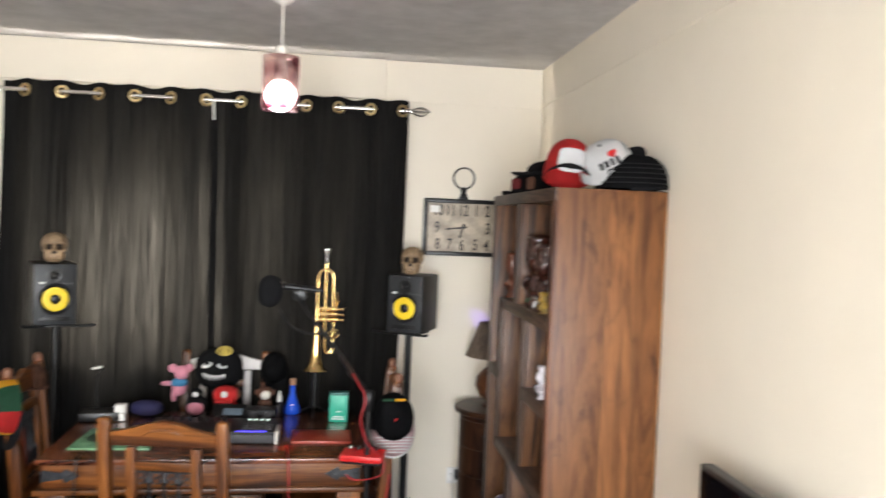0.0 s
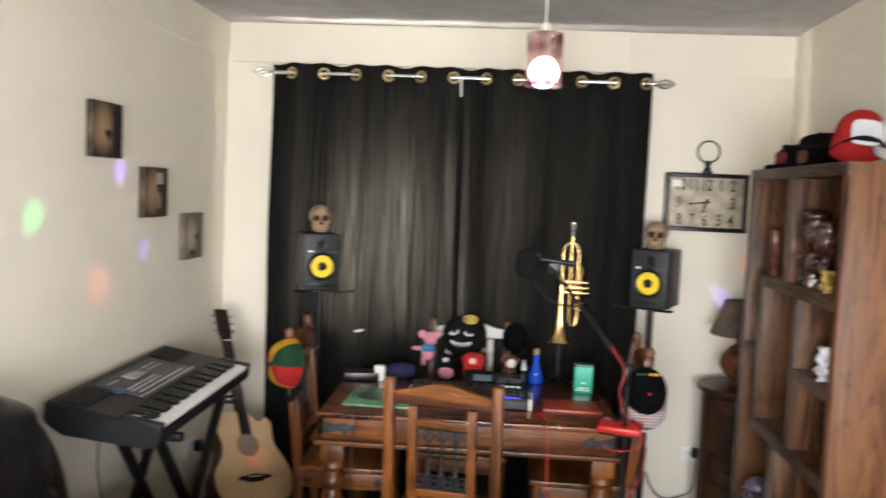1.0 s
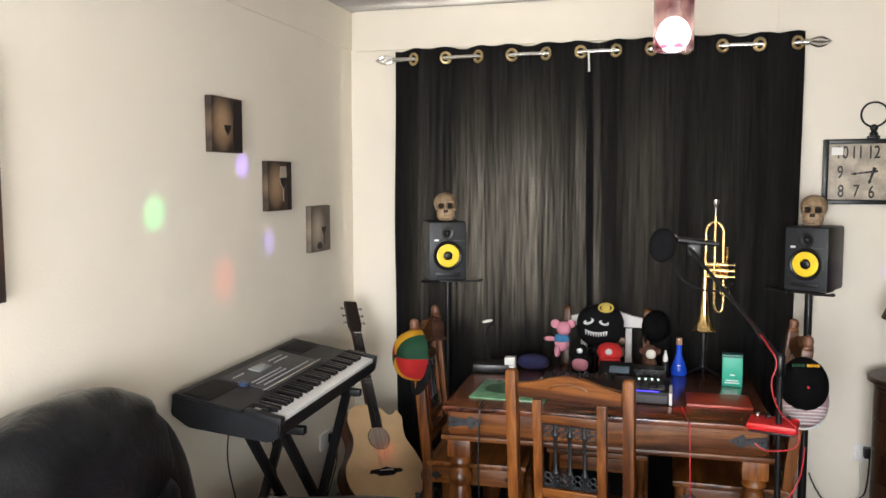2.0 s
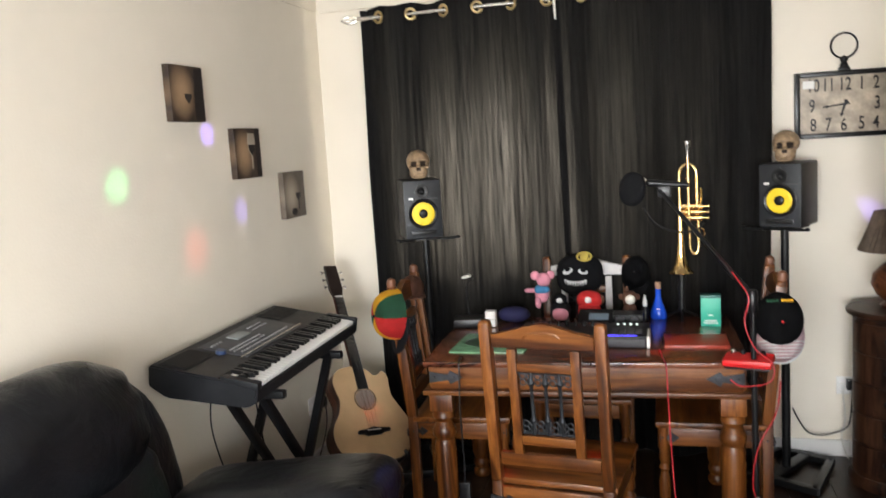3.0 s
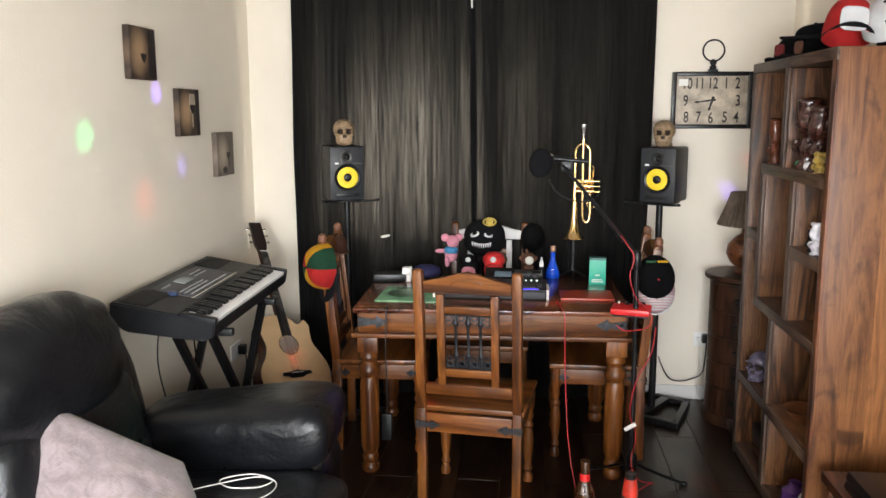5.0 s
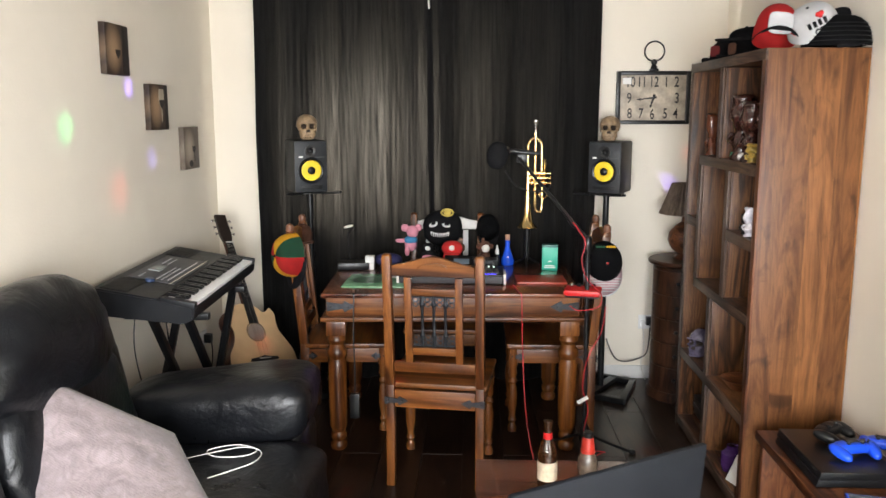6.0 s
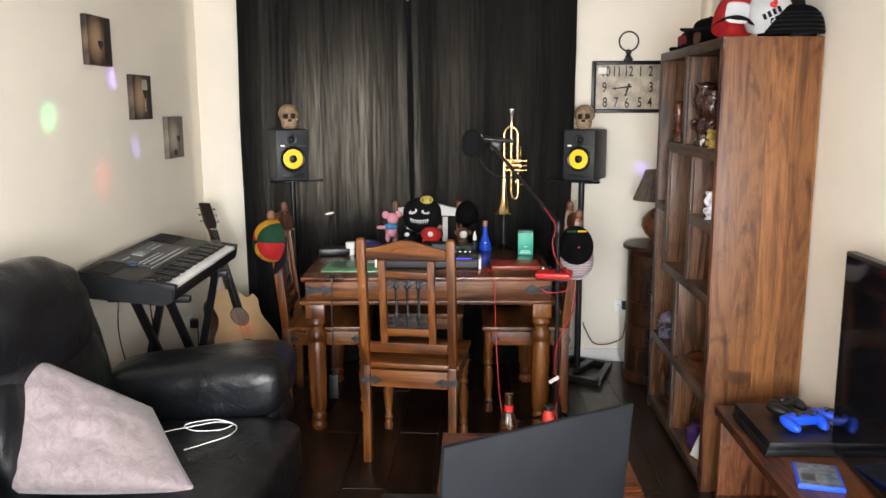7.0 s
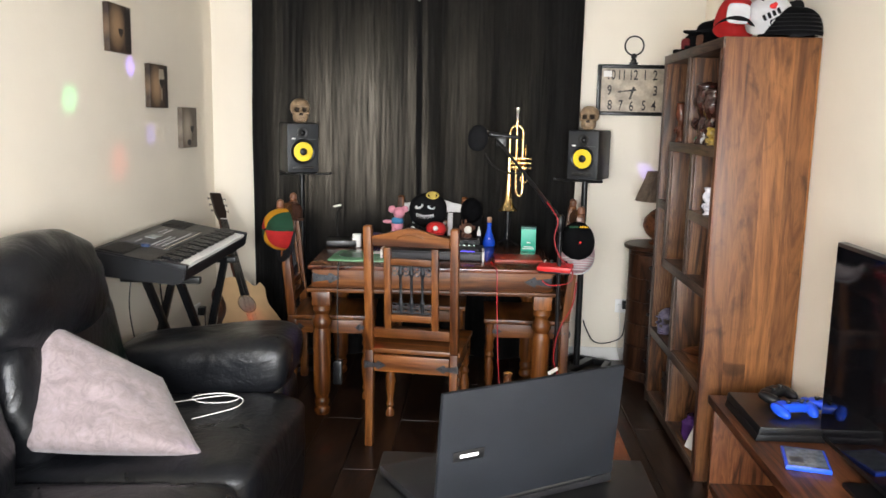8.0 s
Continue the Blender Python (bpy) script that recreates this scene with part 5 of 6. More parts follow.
TOP = 1.8445
cap("baseball_cap", BLACK_CLOTH, BLACK_CLOTH, pose(2.74, -0.90, TOP, 0, 0, -60), "black cap with a red front patch on the bookcase", 0.08, 0.1, 0.06, (plain("dark_red_patch", (0.13, 0.008, 0.01), 0.85), 0.034, 0.045))
cap("baseball_cap", BLACK_CLOTH, BLACK_CLOTH, pose(2.76, -1.14, TOP, 0, 0, -75), "black cap with brown and green bands on the bookcase", 0.08, 0.105, 0.07, (BROWN, 0.035, 0.04))
cap("baseball_cap", BLACK_CLOTH, BLACK_CLOTH, pose(2.74, -1.18, TOP + 0.085, 8, 0, -80), "flat black cap stacked on another cap", 0.075, 0.045, 0.07)
cap("baseball_cap", RED_CLOTH, BLACK_CLOTH, pose(2.685, -1.67, TOP + 0.03, -16, 6, -10), "red cap with a white front panel on the bookcase", 0.088, 0.135, 0.03, (plain("pale_grey_cloth", (0.42, 0.42, 0.43), 0.9, vary=0.1, bump=0.4), 0.056, 0.036))
wc = cap("baseball_cap", WHITE_CLOTH, BLACK_CLOTH, pose(2.815, -1.70, TOP + 0.068, 28, -32, 0) @ pose(0, 0, 0, 0, 0, 82) @ Matrix.Diagonal((0.88, 0.88, 0.88, 1)), "white cap with black lettering and a red heart", 0.098, 0.11, 0.06)
letters("GET", 0.036, (-0.0905, -0.004, 0.036), wc, BLACK_CLOTH, (80, 0, -90), "lettering", 0.004)
for k in range(4):
    part("lettering_bar", block((0, 0, 0), (0.005, 0.013, 0.026), 0.001, pose(-0.081, 0.036 - 0.022 * k, 0.074, 0, 24, 0)), BLACK_CLOTH, wc)
bm = B()
for dy, dz in ((-0.007, 0.004), (0.007, 0.004), (0, -0.006)):
    puff(bm, (-0.063, -0.02 + dy, 0.096 + dz), (0.008, 0.011, 0.011), 1, 1, 10, 6)
part("heart", bm, RED_CLOTH, wc)


def crown_line(y_or_z, r, h, level):
    """A line over a crown: a level ring, or a course across it at one depth."""
    pts = []
    if level:
        a = math.asin((y_or_z / h) ** (1 / 0.9))
        q = r * math.cos(a) ** 0.62 + 0.001
        return [(0.92 * q * math.cos(i * math.tau / 28), 1.08 * q * math.sin(i * math.tau / 28), y_or_z) for i in range(28)]
    for i in range(15):
        x = r * (-0.84 + 0.12 * i)
        rho = math.hypot(x / 0.92, y_or_z / 1.08) / r
        if rho < 0.985:
            pts.append((x, y_or_z, h * math.sin(math.acos(rho ** (1 / 0.62))) ** 0.9 + 0.001))
    return pts


qc = cap("baseball_cap", BLACK_CLOTH, BLACK_CLOTH, pose(2.89, -1.725, TOP + 0.004, 0, 0, 70), "black quilted cap lying on the bookcase", 0.112, 0.115, 0.012)
for z in (0.018, 0.034, 0.05, 0.066, 0.08):
    part("quilting_seam", tube(B(), crown_line(z, 0.112, 0.115, True), 0.0022, 5, 1, closed=True), SATIN, qc)

# caps hung on the chair backs
zc = Vector((-0.74, -0.66, 0.05)).normalized()
yc = (Vector((0, 0, 1)) - zc * zc.z).normalized()
RASTA = Matrix((yc.cross(zc), yc, zc)).transposed().to_4x4()
RASTA.translation = (0.67, -0.93, 0.915)
cap("baseball_cap", YELLOW_CLOTH, BLACK_CLOTH, RASTA, "yellow, red and green cap hung on a chair back", 0.102, 0.11, 0.07, panels=[RED_CLOTH, GREEN_CLOTH, YELLOW_CLOTH, RED_CLOTH, GREEN_CLOTH, YELLOW_CLOTH], spin=-3)
cap("baseball_cap", BROWN, BROWN, pose(0.64, -0.62, 0.95, 20, 0, 40), "dark brown cap hung on a chair back", 0.058, 0.075, 0.03)
bc = cap("baseball_cap", BLACK_CLOTH, BLACK_CLOTH, pose(2.185, -0.955, 0.893, 84, 0, 6), "black cap with a yellow badge hung on a chair back", 0.096, 0.07, 0.05)
mc = cap("baseball_cap", plain("pink_mesh", (0.62, 0.42, 0.44), 0.8, vary=0.2, scale=120.0, bump=0.8), plain("silver_cloth", (0.5, 0.5, 0.5), 0.5), pose(2.188, -0.93, 0.832, 74, 0, 4), "pale pink mesh cap hung under a black cap", 0.1, 0.07, 0.015)
for y in (-0.03, -0.042, -0.054, -0.066, -0.078, -0.09):
    part("mesh_thread", tube(B(), crown_line(y, 0.1, 0.07, False), 0.002, 5, 1), WHITE_CLOTH, mc)
for x, mat in ((-0.03, GREEN_CLOTH), (0.022, YELLOW_CLOTH)):
    for k in range(4):
        part("badge_stitch", block((0, 0, 0), (0.0095, 0.012, 0.004), 0.001, pose(x - 0.018 + 0.0115 * k, 0.078, 0.054, -50, 0, 0)), mat, bc)
part("centre_stitch", puff(B(), (0, 0, 0.0725), (0.006, 0.006, 0.003), 1, 1, 10, 6), RED_CLOTH, bc)
for owner in (left_chair, right_chair):
    for x in (-0.19, 0.19):
        o = part("post_knob", lathe(B(), [(0.013, -0.012), (0.018, 0.002), (0.020, 0.016), (0.016, 0.03), (0.006, 0.037)], 14), SKIN_WOOD, owner, "rounded brown wooden knob")
        o.location = (x, -0.257, 1.012)

# ---- soft toys and caps on the far chair ----
mon = new("monster_cap")
mon.matrix_basis = pose(1.375, -0.25, 0.862) @ Matrix.Diagonal((0.95, 0.95, 0.88, 1))
tagged(mon, "black plush cap with white eyes and zigzag teeth", "cap")
part("body", puff(B(), (0, 0, 0.11), (0.118, 0.085, 0.115), 0.85, 0.9, 32, 20, None, 0.03, 2.0), BLACK_CLOTH, mon)
for x, z, tilt in ((-0.05, 0.142, -24), (0.022, 0.138, 12)):
    e = part("eye", puff(B(), (0, 0, 0), (0.029, 0.012, 0.016), 1, 1, 18, 12, pose(x, -0.076, z, 0, tilt, 0)), WHITE_CLOTH, mon)
    part("pupil", puff(B(), (0.004, -0.01, 0.009), (0.015, 0.006, 0.010), 1, 1, 14, 8, pose(x, -0.076, z, 0, tilt, 0)), BLACK_CLOTH, e)
for k in range(9):
    a = -0.055 + 0.0125 * k
    part("tooth", prism(B(), [(-0.006, 0.014), (0.006, 0.014), (0.0, -0.014)], 0.006, pose(a - 0.008, -0.087 + 0.9 * a * a, 0.072 + 4.0 * a * a)), WHITE_CLOTH, mon)
bm = B()
tube(bm, [(0.035 * math.cos(k * math.tau / 14), 0.026 * math.sin(k * math.tau / 14), 0) for k in range(14)], 0.006, 6, 2, closed=True)
rod(bm, (0, 0, -0.003), (0, 0, 0.003), 0.022)
o = part("badge", bm, plain("gold_thread", (0.5, 0.38, 0.08), 0.6), mon, "gold embroidered badge")
o.matrix_basis = pose(0.03, -0.045, 0.215, 50, 0, 0)
cap("baseball_cap", BLACK_CLOTH, BLACK_CLOTH, pose(1.635, -0.19, 0.955, 80, 0, 0), "black cap hung on the far chair", 0.072, 0.05, 0.04)


def toy(name, place, pieces, label, turn=0.0, size=1.0):
    """A small soft toy: padded pieces of plush."""
    ob = new(name)
    ob.matrix_basis = pose(*place, 0, 0, turn) @ Matrix.Diagonal((size, size, size, 1))
    tagged(ob, label, "toy", "soft toys")
    for nm, c, h, mat in pieces:
        part(nm, puff(B(), c, h, 0.9, 0.9, 20, 14, None, 0.04, c[0] * 9), mat, ob)
    return ob


toy("pink_plush_toy", (1.195, -0.29, 0.845), [("body", (0, 0, 0.03), (0.036, 0.03, 0.045), PINK), ("shirt", (0, -0.002, 0.048), (0.038, 0.032, 0.025), BLUE_CLOTH), ("head", (0.01, -0.005, 0.098), (0.034, 0.03, 0.034), PINK), ("ear", (-0.032, 0, 0.118), (0.022, 0.01, 0.022), PINK), ("ear", (0.044, 0.004, 0.12), (0.02, 0.01, 0.02), PINK), ("arm", (-0.055, -0.005, 0.045), (0.032, 0.012, 0.012), PINK), ("leg", (-0.018, -0.02, -0.01), (0.015, 0.02, 0.03), PINK)], "pink plush toy in a blue shirt")
toy("penguin_toy", (1.305, -0.46, 0.776), [("body", (0, 0, 0.045), (0.046, 0.042, 0.046), BLACK_CLOTH), ("belly", (0, -0.022, 0.038), (0.036, 0.026, 0.032), PINK), ("head", (-0.002, -0.002, 0.095), (0.03, 0.028, 0.026), BLACK_CLOTH), ("face", (-0.002, -0.024, 0.096), (0.014, 0.01, 0.012), WHITE_CLOTH)], "round black toy with a pale pink belly", size=1.06)
toy("red_cap_toy", (1.435, -0.45, 0.776), [("body", (0, 0, 0.035), (0.045, 0.04, 0.036), RED_CLOTH), ("cap_crown", (0, 0, 0.082), (0.05, 0.045, 0.036), RED_CLOTH), ("peak", (0, -0.04, 0.062), (0.04, 0.022, 0.008), RED_CLOTH), ("emblem", (0, -0.042, 0.09), (0.013, 0.006, 0.013), WHITE_CLOTH), ("face", (0, -0.035, 0.045), (0.03, 0.014, 0.016), PINK), ("side_tuft", (0.048, 0, 0.085), (0.012, 0.016, 0.018), BROWN)], "red soft toy with a white emblem on its cap", size=1.18)
toy("monkey_toy", (1.615, -0.44, 0.776), [("body", (0, 0, 0.04), (0.032, 0.03, 0.042), BROWN), ("head", (0, -0.004, 0.105), (0.034, 0.03, 0.032), BROWN), ("face", (0.004, -0.026, 0.1), (0.022, 0.012, 0.022), CREAM), ("ear", (-0.036, 0, 0.108), (0.012, 0.008, 0.014), BROWN), ("ear", (0.036, 0, 0.108), (0.012, 0.008, 0.014), BROWN), ("tuft", (-0.01, 0, 0.142), (0.008, 0.008, 0.014), BROWN)], "small brown toy with a cream face")
# the violet-blue light on the dark pouch is put into its base colour
toy("dark_blue_pouch", (1.085, -0.47, 0.776), [("bag", (0, 0, 0.035), (0.075, 0.045, 0.036), plain("blue_lit_fabric", (0.012, 0.012, 0.06), 0.8))], "dark fabric pouch on the table, blue light painted into its colour")

# ---- things on the table ----
TZ = 0.7765
fd = thing("album_sleeve", (1.075, -0.895, TZ), "green record sleeve with a dark round print", "record", turn=-1)
part("sleeve", block((0, 0, 0.003), (0.31, 0.31, 0.006), 0.001), plain("green_print", (0.16, 0.36, 0.20), 0.25, vary=0.25, scale=20.0), fd)
part("print", lathe(B(), [(0.085, 0.0062), (0.085, 0.0069)], 32, pose(-0.04, 0.01, 0)), plain("dark_green_print", (0.03, 0.10, 0.05), 0.3, vary=0.4, scale=30.0), fd)
part("pale_band", block((0.09, 0.1, 0.0066), (0.09, 0.07, 0.001), 0), PAPER, fd)

bk = thing("red_folder", (1.89, -0.85, TZ), "thin dull red folder lying on the table", "folder", turn=1)
part("cover", block((0, 0, 0.006), (0.245, 0.19, 0.012), 0.003), plain("dull_red_card", (0.33, 0.035, 0.015), 0.4, vary=0.15), bk)

gb = thing("green_box", (1.962, -0.55, TZ), "teal green card box standing on the table", "box", turn=-3)
part("carton", block((0, 0, 0.068), (0.082, 0.05, 0.136), 0.002), plain("teal_card", (0.02, 0.42, 0.27), 0.4, vary=0.08), gb)
part("lid_band", block((0, 0, 0.131), (0.0835, 0.0515, 0.012), 0.001), plain("dark_teal_card", (0.006, 0.12, 0.10), 0.4), gb)
for z, w in ((0.026, 0.05), (0.016, 0.06), (0.05, 0.02)):
    part("print_bar", block((0, -0.0253, z), (w, 0.001, 0.005), 0), PAPER, gb)

bt = thing("blue_flask", (1.742, -0.405, TZ), "blue conical bottle with a cork stopper", "bottle")
part("body", lathe(B(), [(0.034, 0), (0.037, 0.012), (0.035, 0.03), (0.016, 0.085), (0.0125, 0.1), (0.0125, 0.135), (0.015, 0.137)], 24), plain("blue_gloss", (0.008, 0.075, 0.62), 0.15, vary=0.08), bt)
part("cork", lathe(B(), [(0.0125, 0.137), (0.0135, 0.165), (0.012, 0.168)], 16), plain("cork", (0.42, 0.24, 0.15), 0.9, vary=0.2, scale=60.0), bt)
part("label", block((0, -0.028, 0.045), (0.012, 0.003, 0.008), 0), PAPER, bt)
sb = thing("dropper_bottle", (1.683, -0.43, TZ), "small dark bottle with a white dropper cap", "bottle")
part("body", lathe(B(), [(0.015, 0), (0.016, 0.05), (0.008, 0.062)], 16), SATIN, sb)
part("cap", lathe(B(), [(0.011, 0.062), (0.011, 0.082), (0.005, 0.1), (0.004, 0.112)], 14), PAPER, sb)

mk = thing("pad_controller", (1.445, -0.83, TZ), "black music controller with pads and a silver front lip", "controller")
part("case", block((0, 0, 0.025), (0.53, 0.25, 0.05), 0.006), BLACK, mk)
part("front_lip", block((0, -0.127, 0.022), (0.5, 0.006, 0.03), 0.002), GREY, mk, "dull silver front lip")
for s in (-1, 1):
    part("end_cheek", block((s * 0.263, -0.06, 0.026), (0.012, 0.14, 0.05), 0.003), CREAM, mk)
for i in range(4):
    for j in range(3):
        part("pad", block((0.13 + 0.032 * i, -0.07 + 0.034 * j, 0.052), (0.026, 0.026, 0.006), 0.002), GREY, mk)
for i in range(8):
    part("knob", lathe(B(), [(0.008, 0.05), (0.007, 0.068), (0.005, 0.07)], 12, pose(-0.22 + 0.036 * i, 0.06, 0)), SATIN, mk)
LED = glow("white_led", (0.8, 1.0, 0.95), 1.6)
for i in range(4):
    part("lit_legend", block((0.135 + 0.026 * i, 0.085, 0.051), (0.008, 0.02, 0.002), 0), LED, mk)
part("blue_light_bar", block((0.16, -0.115, 0.0505), (0.12, 0.008, 0.002), 0), glow("blue_led", (0.08, 0.06, 1.0), 3.0), mk)
dv = thing("effects_unit", (1.475, -0.58, TZ), "small black effects unit with a grey display", "device")
m = pose(0, 0, 0, 22, 0, 0)
part("case", block((0, 0, 0.045), (0.15, 0.1, 0.035), 0.004, m), BLACK, dv)
part("display", block((0.015, -0.012, 0.0635), (0.085, 0.05, 0.003), 0.001, m), plain("grey_blue_lcd", (0.20, 0.27, 0.34), 0.2), dv)
part("foot", block((0, 0.02, 0.02), (0.12, 0.05, 0.04), 0.003), SATIN, dv)
dv2 = thing("desk_amplifier", (1.615, -0.56, TZ), "small black desktop device with round dials", "device")
part("case", block((0, 0, 0.03), (0.13, 0.1, 0.06), 0.004), BLACK, dv2)
for x in (-0.035, 0.03):
    part("dial", lathe(B(), [(0.022, 0), (0.022, 0.008), (0.018, 0.012)], 18, pose(x, -0.05, 0.034, 90, 0, 0)), GREY, dv2)
wb = thing("power_adapter", (0.985, -0.57, TZ), "white stacked power adapter cubes", "adapter")
part("lower_cube", block((0, 0, 0.018), (0.07, 0.05, 0.035), 0.004), PAPER, wb)
part("upper_cube", block((0.012, 0, 0.055), (0.048, 0.045, 0.037), 0.004), PAPER, wb)
dl = thing("gooseneck_lamp", (0.88, -0.50, TZ), "small black gooseneck lamp with a pale tip", "lamp")
part("base", lathe(B(), [(0.04, 0), (0.04, 0.012), (0.012, 0.022)], 20), SATIN, dl)
part("neck", tube(B(), [(0, 0, 0.02), (-0.01, 0, 0.12), (-0.004, 0, 0.19), (0.025, -0.005, 0.215)], 0.004, 8), SATIN, dl)
part("tip", puff(B(), (0.04, -0.006, 0.219), (0.026, 0.012, 0.007), 0.8, 0.8, 14, 8, pose(0, 0, 0, 0, -12, 0)), CREAM, dl)
rt = thing("router_box", (0.905, -0.55, TZ), "flat black plastic router box", "box", turn=8)
part("case", block((0, 0, 0.02), (0.17, 0.12, 0.038), 0.006), SATIN, rt)

# ---- trumpet on its peg stand ----
tp = thing("trumpet", (1.88, -0.44, TZ + 0.195), "polished brass trumpet standing bell down", "trumpet", turn=-8)
part("bell", lathe(B(), [(0.055, 0.0), (0.056, 0.003), (0.044, 0.012), (0.029, 0.035), (0.02, 0.075), (0.0145, 0.13), (0.0105, 0.22), (0.007, 0.3)], 28, pose(-0.035, 0, 0.018)), BRASS, tp, "flared bell")
part("main_tube", tube(B(), [(-0.035, 0, 0.3), (-0.035, 0, 0.42), (-0.033, 0, 0.47), (-0.012, 0, 0.498), (0.014, 0, 0.498), (0.036, 0, 0.47), (0.038, 0, 0.42), (0.038, 0, 0.32)], 0.0068, 10, 5), BRASS, tp)
part("lead_pipe", tube(B(), [(0.004, -0.012, 0.53), (0.004, -0.012, 0.4), (0.006, -0.012, 0.2), (0.008, -0.012, 0.13), (0.025, -0.008, 0.105), (0.042, -0.004, 0.13), (0.042, 0, 0.25)], 0.0062, 10, 5), BRASS, tp)
part("mouthpiece", lathe(B(), [(0.005, 0.52), (0.006, 0.555), (0.009, 0.57), (0.013, 0.585), (0.0135, 0.6), (0.010, 0.601)], 18, pose(0.004, -0.012, 0)), CHROME, tp)
for k in range(3):
    bm = B()
    rod(bm, (-0.03, 0, 0.262 + 0.026 * k), (0.06, 0, 0.262 + 0.026 * k), 0.0115, seg=16)
    rod(bm, (0.06, 0, 0.262 + 0.026 * k), (0.085, 0, 0.262 + 0.026 * k), 0.004, seg=10)
    rod(bm, (0.085, 0, 0.262 + 0.026 * k), (0.089, 0, 0.262 + 0.026 * k), 0.009, seg=12)
    part("valve", bm, BRASS, tp)
part("slide", tube(B(), [(0.02, 0.012, 0.30), (0.052, 0.014, 0.33), (0.055, 0.014, 0.38), (0.05, 0.014, 0.39)], 0.005, 8, 4), BRASS, tp)
part("hook", tube(B(), [(0.02 * math.cos(a) + 0.05, -0.02, 0.2 + 0.02 * math.sin(a)) for a in [k * math.tau / 8 for k in range(8)]], 0.003, 6, 2, closed=True), BRASS, tp)
ts = thing("trumpet_stand", (1.845, -0.435, TZ), "black peg stand for a trumpet", "stand")
part("peg", lathe(B(), [(0.014, 0.04), (0.012, 0.1), (0.02, 0.2), (0.011, 0.3), (0.006, 0.32)], 16), SATIN, ts)
for k in range(3):
    a = k * math.tau / 3 + 0.5
    part("leg", rod(B(), (0, 0, 0.05), (0.08 * math.cos(a), 0.08 * math.sin(a), 0.005), 0.005, seg=8), SATIN, ts)

# ---- microphone on a boom stand, red cables ----
ms = thing("microphone_stand", (2.078, -1.22, 0), "black boom microphone stand", "stand")
part("pole", rod(B(), (0, 0, 0.1), (-0.008, 0, 1.05), 0.011, 0.0095), SATIN, ms)
for k in range(3):
    a = k * math.tau / 3 + 0.25
    bm = B()
    tube(bm, [(0, 0, 0.13), (0.1 * math.cos(a), 0.1 * math.sin(a), 0.075), (0.24 * math.cos(a), 0.24 * math.sin(a), 0.01)], 0.007, 8, 3)
    puff(bm, (0.245 * math.cos(a), 0.245 * math.sin(a), 0.011), (0.018, 0.018, 0.011), 0.8, 0.9, 12, 8)
    part("leg", bm, SATIN, ms)
part("hub", lathe(B(), [(0.02, 0.08), (0.024, 0.1), (0.024, 0.15), (0.014, 0.17)], 16), SATIN, ms)
part("clutch", lathe(B(), [(0.013, 0.98), (0.018, 0.99), (0.018, 1.05), (0.012, 1.06)], 14, pose(-0.008, 0, 0)), SATIN, ms)
part("boom", rod(B(), (0.0, 0.0, 1.03), (-0.318, 0.265, 1.405), 0.009, 0.007), SATIN, ms)
part("joint_sleeve", rod(B(), (-0.06, 0.047, 1.097), (-0.085, 0.067, 1.125), 0.0115), SATIN, ms)
mi = thing("microphone", (1.753, -0.95, 1.424), "black microphone with a silver head and round foam shield", "microphone")
part("handle", rod(B(), (-0.03, 0, 0.004), (0.12, 0.0, -0.01), 0.014, 0.010), SATIN, mi)
part("head", puff(B(), (-0.06, 0, 0.008), (0.03, 0.024, 0.024), 0.9, 0.9, 20, 14), CHROME, mi)
part("foam_shield", puff(B(), (-0.085, -0.015, -0.028), (0.05, 0.03, 0.066), 0.9, 1, 26, 18, pose(0, 0, 0, 0, 8, 0)), BLACK_CLOTH, mi, "round black foam shield")
part("clip", block((0.03, 0, -0.03), (0.05, 0.03, 0.045), 0.006), SATIN, mi)
part("shield_arm", tube(B(), [(-0.05, 0, -0.09), (-0.01, 0, -0.15), (0.06, 0, -0.185), (0.14, 0.0, -0.185), (0.17, -0.02, -0.155)], 0.004, 8), SATIN, mi)
RED_CABLE = plain("red_cable_rubber", (0.36, 0.01, 0.016), 0.45, vary=0.1)
cb = part("microphone_cable", tube(B(), [(2.007, -1.175, 1.115), (2.032, -1.215, 1.080), (2.057, -1.235, 1.030), (2.042, -1.240, 0.950), (2.072, -1.240, 0.860), (2.132, -1.240, 0.800), (2.122, -1.250, 0.740), (2.032, -1.260, 0.725), (1.992, -1.250, 0.745)], 0.0029, 8, 6), RED_CABLE)
tagged(cb, "red cable wound along the microphone stand", "cable", "red cables")
cb = part("stand_cable", tube(B(), [(2.162, -1.200, 0.730), (2.142, -1.230, 0.620), (2.082, -1.245, 0.500), (2.062, -1.245, 0.360), (2.090, -1.240, 0.250), (2.072, -1.250, 0.140), (2.102, -1.270, 0.070), (2.172, -1.250, 0.045), (2.162, -1.180, 0.008), (2.072, -1.300, 0.008), (2.042, -1.360, 0.008)], 0.0029, 8, 6), RED_CABLE)
tagged(cb, "red cable looping down to the floor", "cable", "red cables")
tag_tie = part("cable_tie", block((0, 0, 0), (0.055, 0.006, 0.018), 0.002, pose(2.062, -1.255, 0.3, 0, -32, 0)), PAPER)
tagged(tag_tie, "white fabric tie round the red cable", "tie")
cb = part("instrument_cable", tube(B(), [(1.75, -0.99, 0.782), (1.765, -1.12, 0.782), (1.775, -1.212, 0.78), (1.778, -1.226, 0.7), (1.785, -1.23, 0.5), (1.80, -1.26, 0.25), (1.83, -1.32, 0.06), (1.86, -1.38, 0.008), (1.95, -1.42, 0.008), (2.07, -1.36, 0.008)], 0.0029, 8, 6), RED_CABLE)
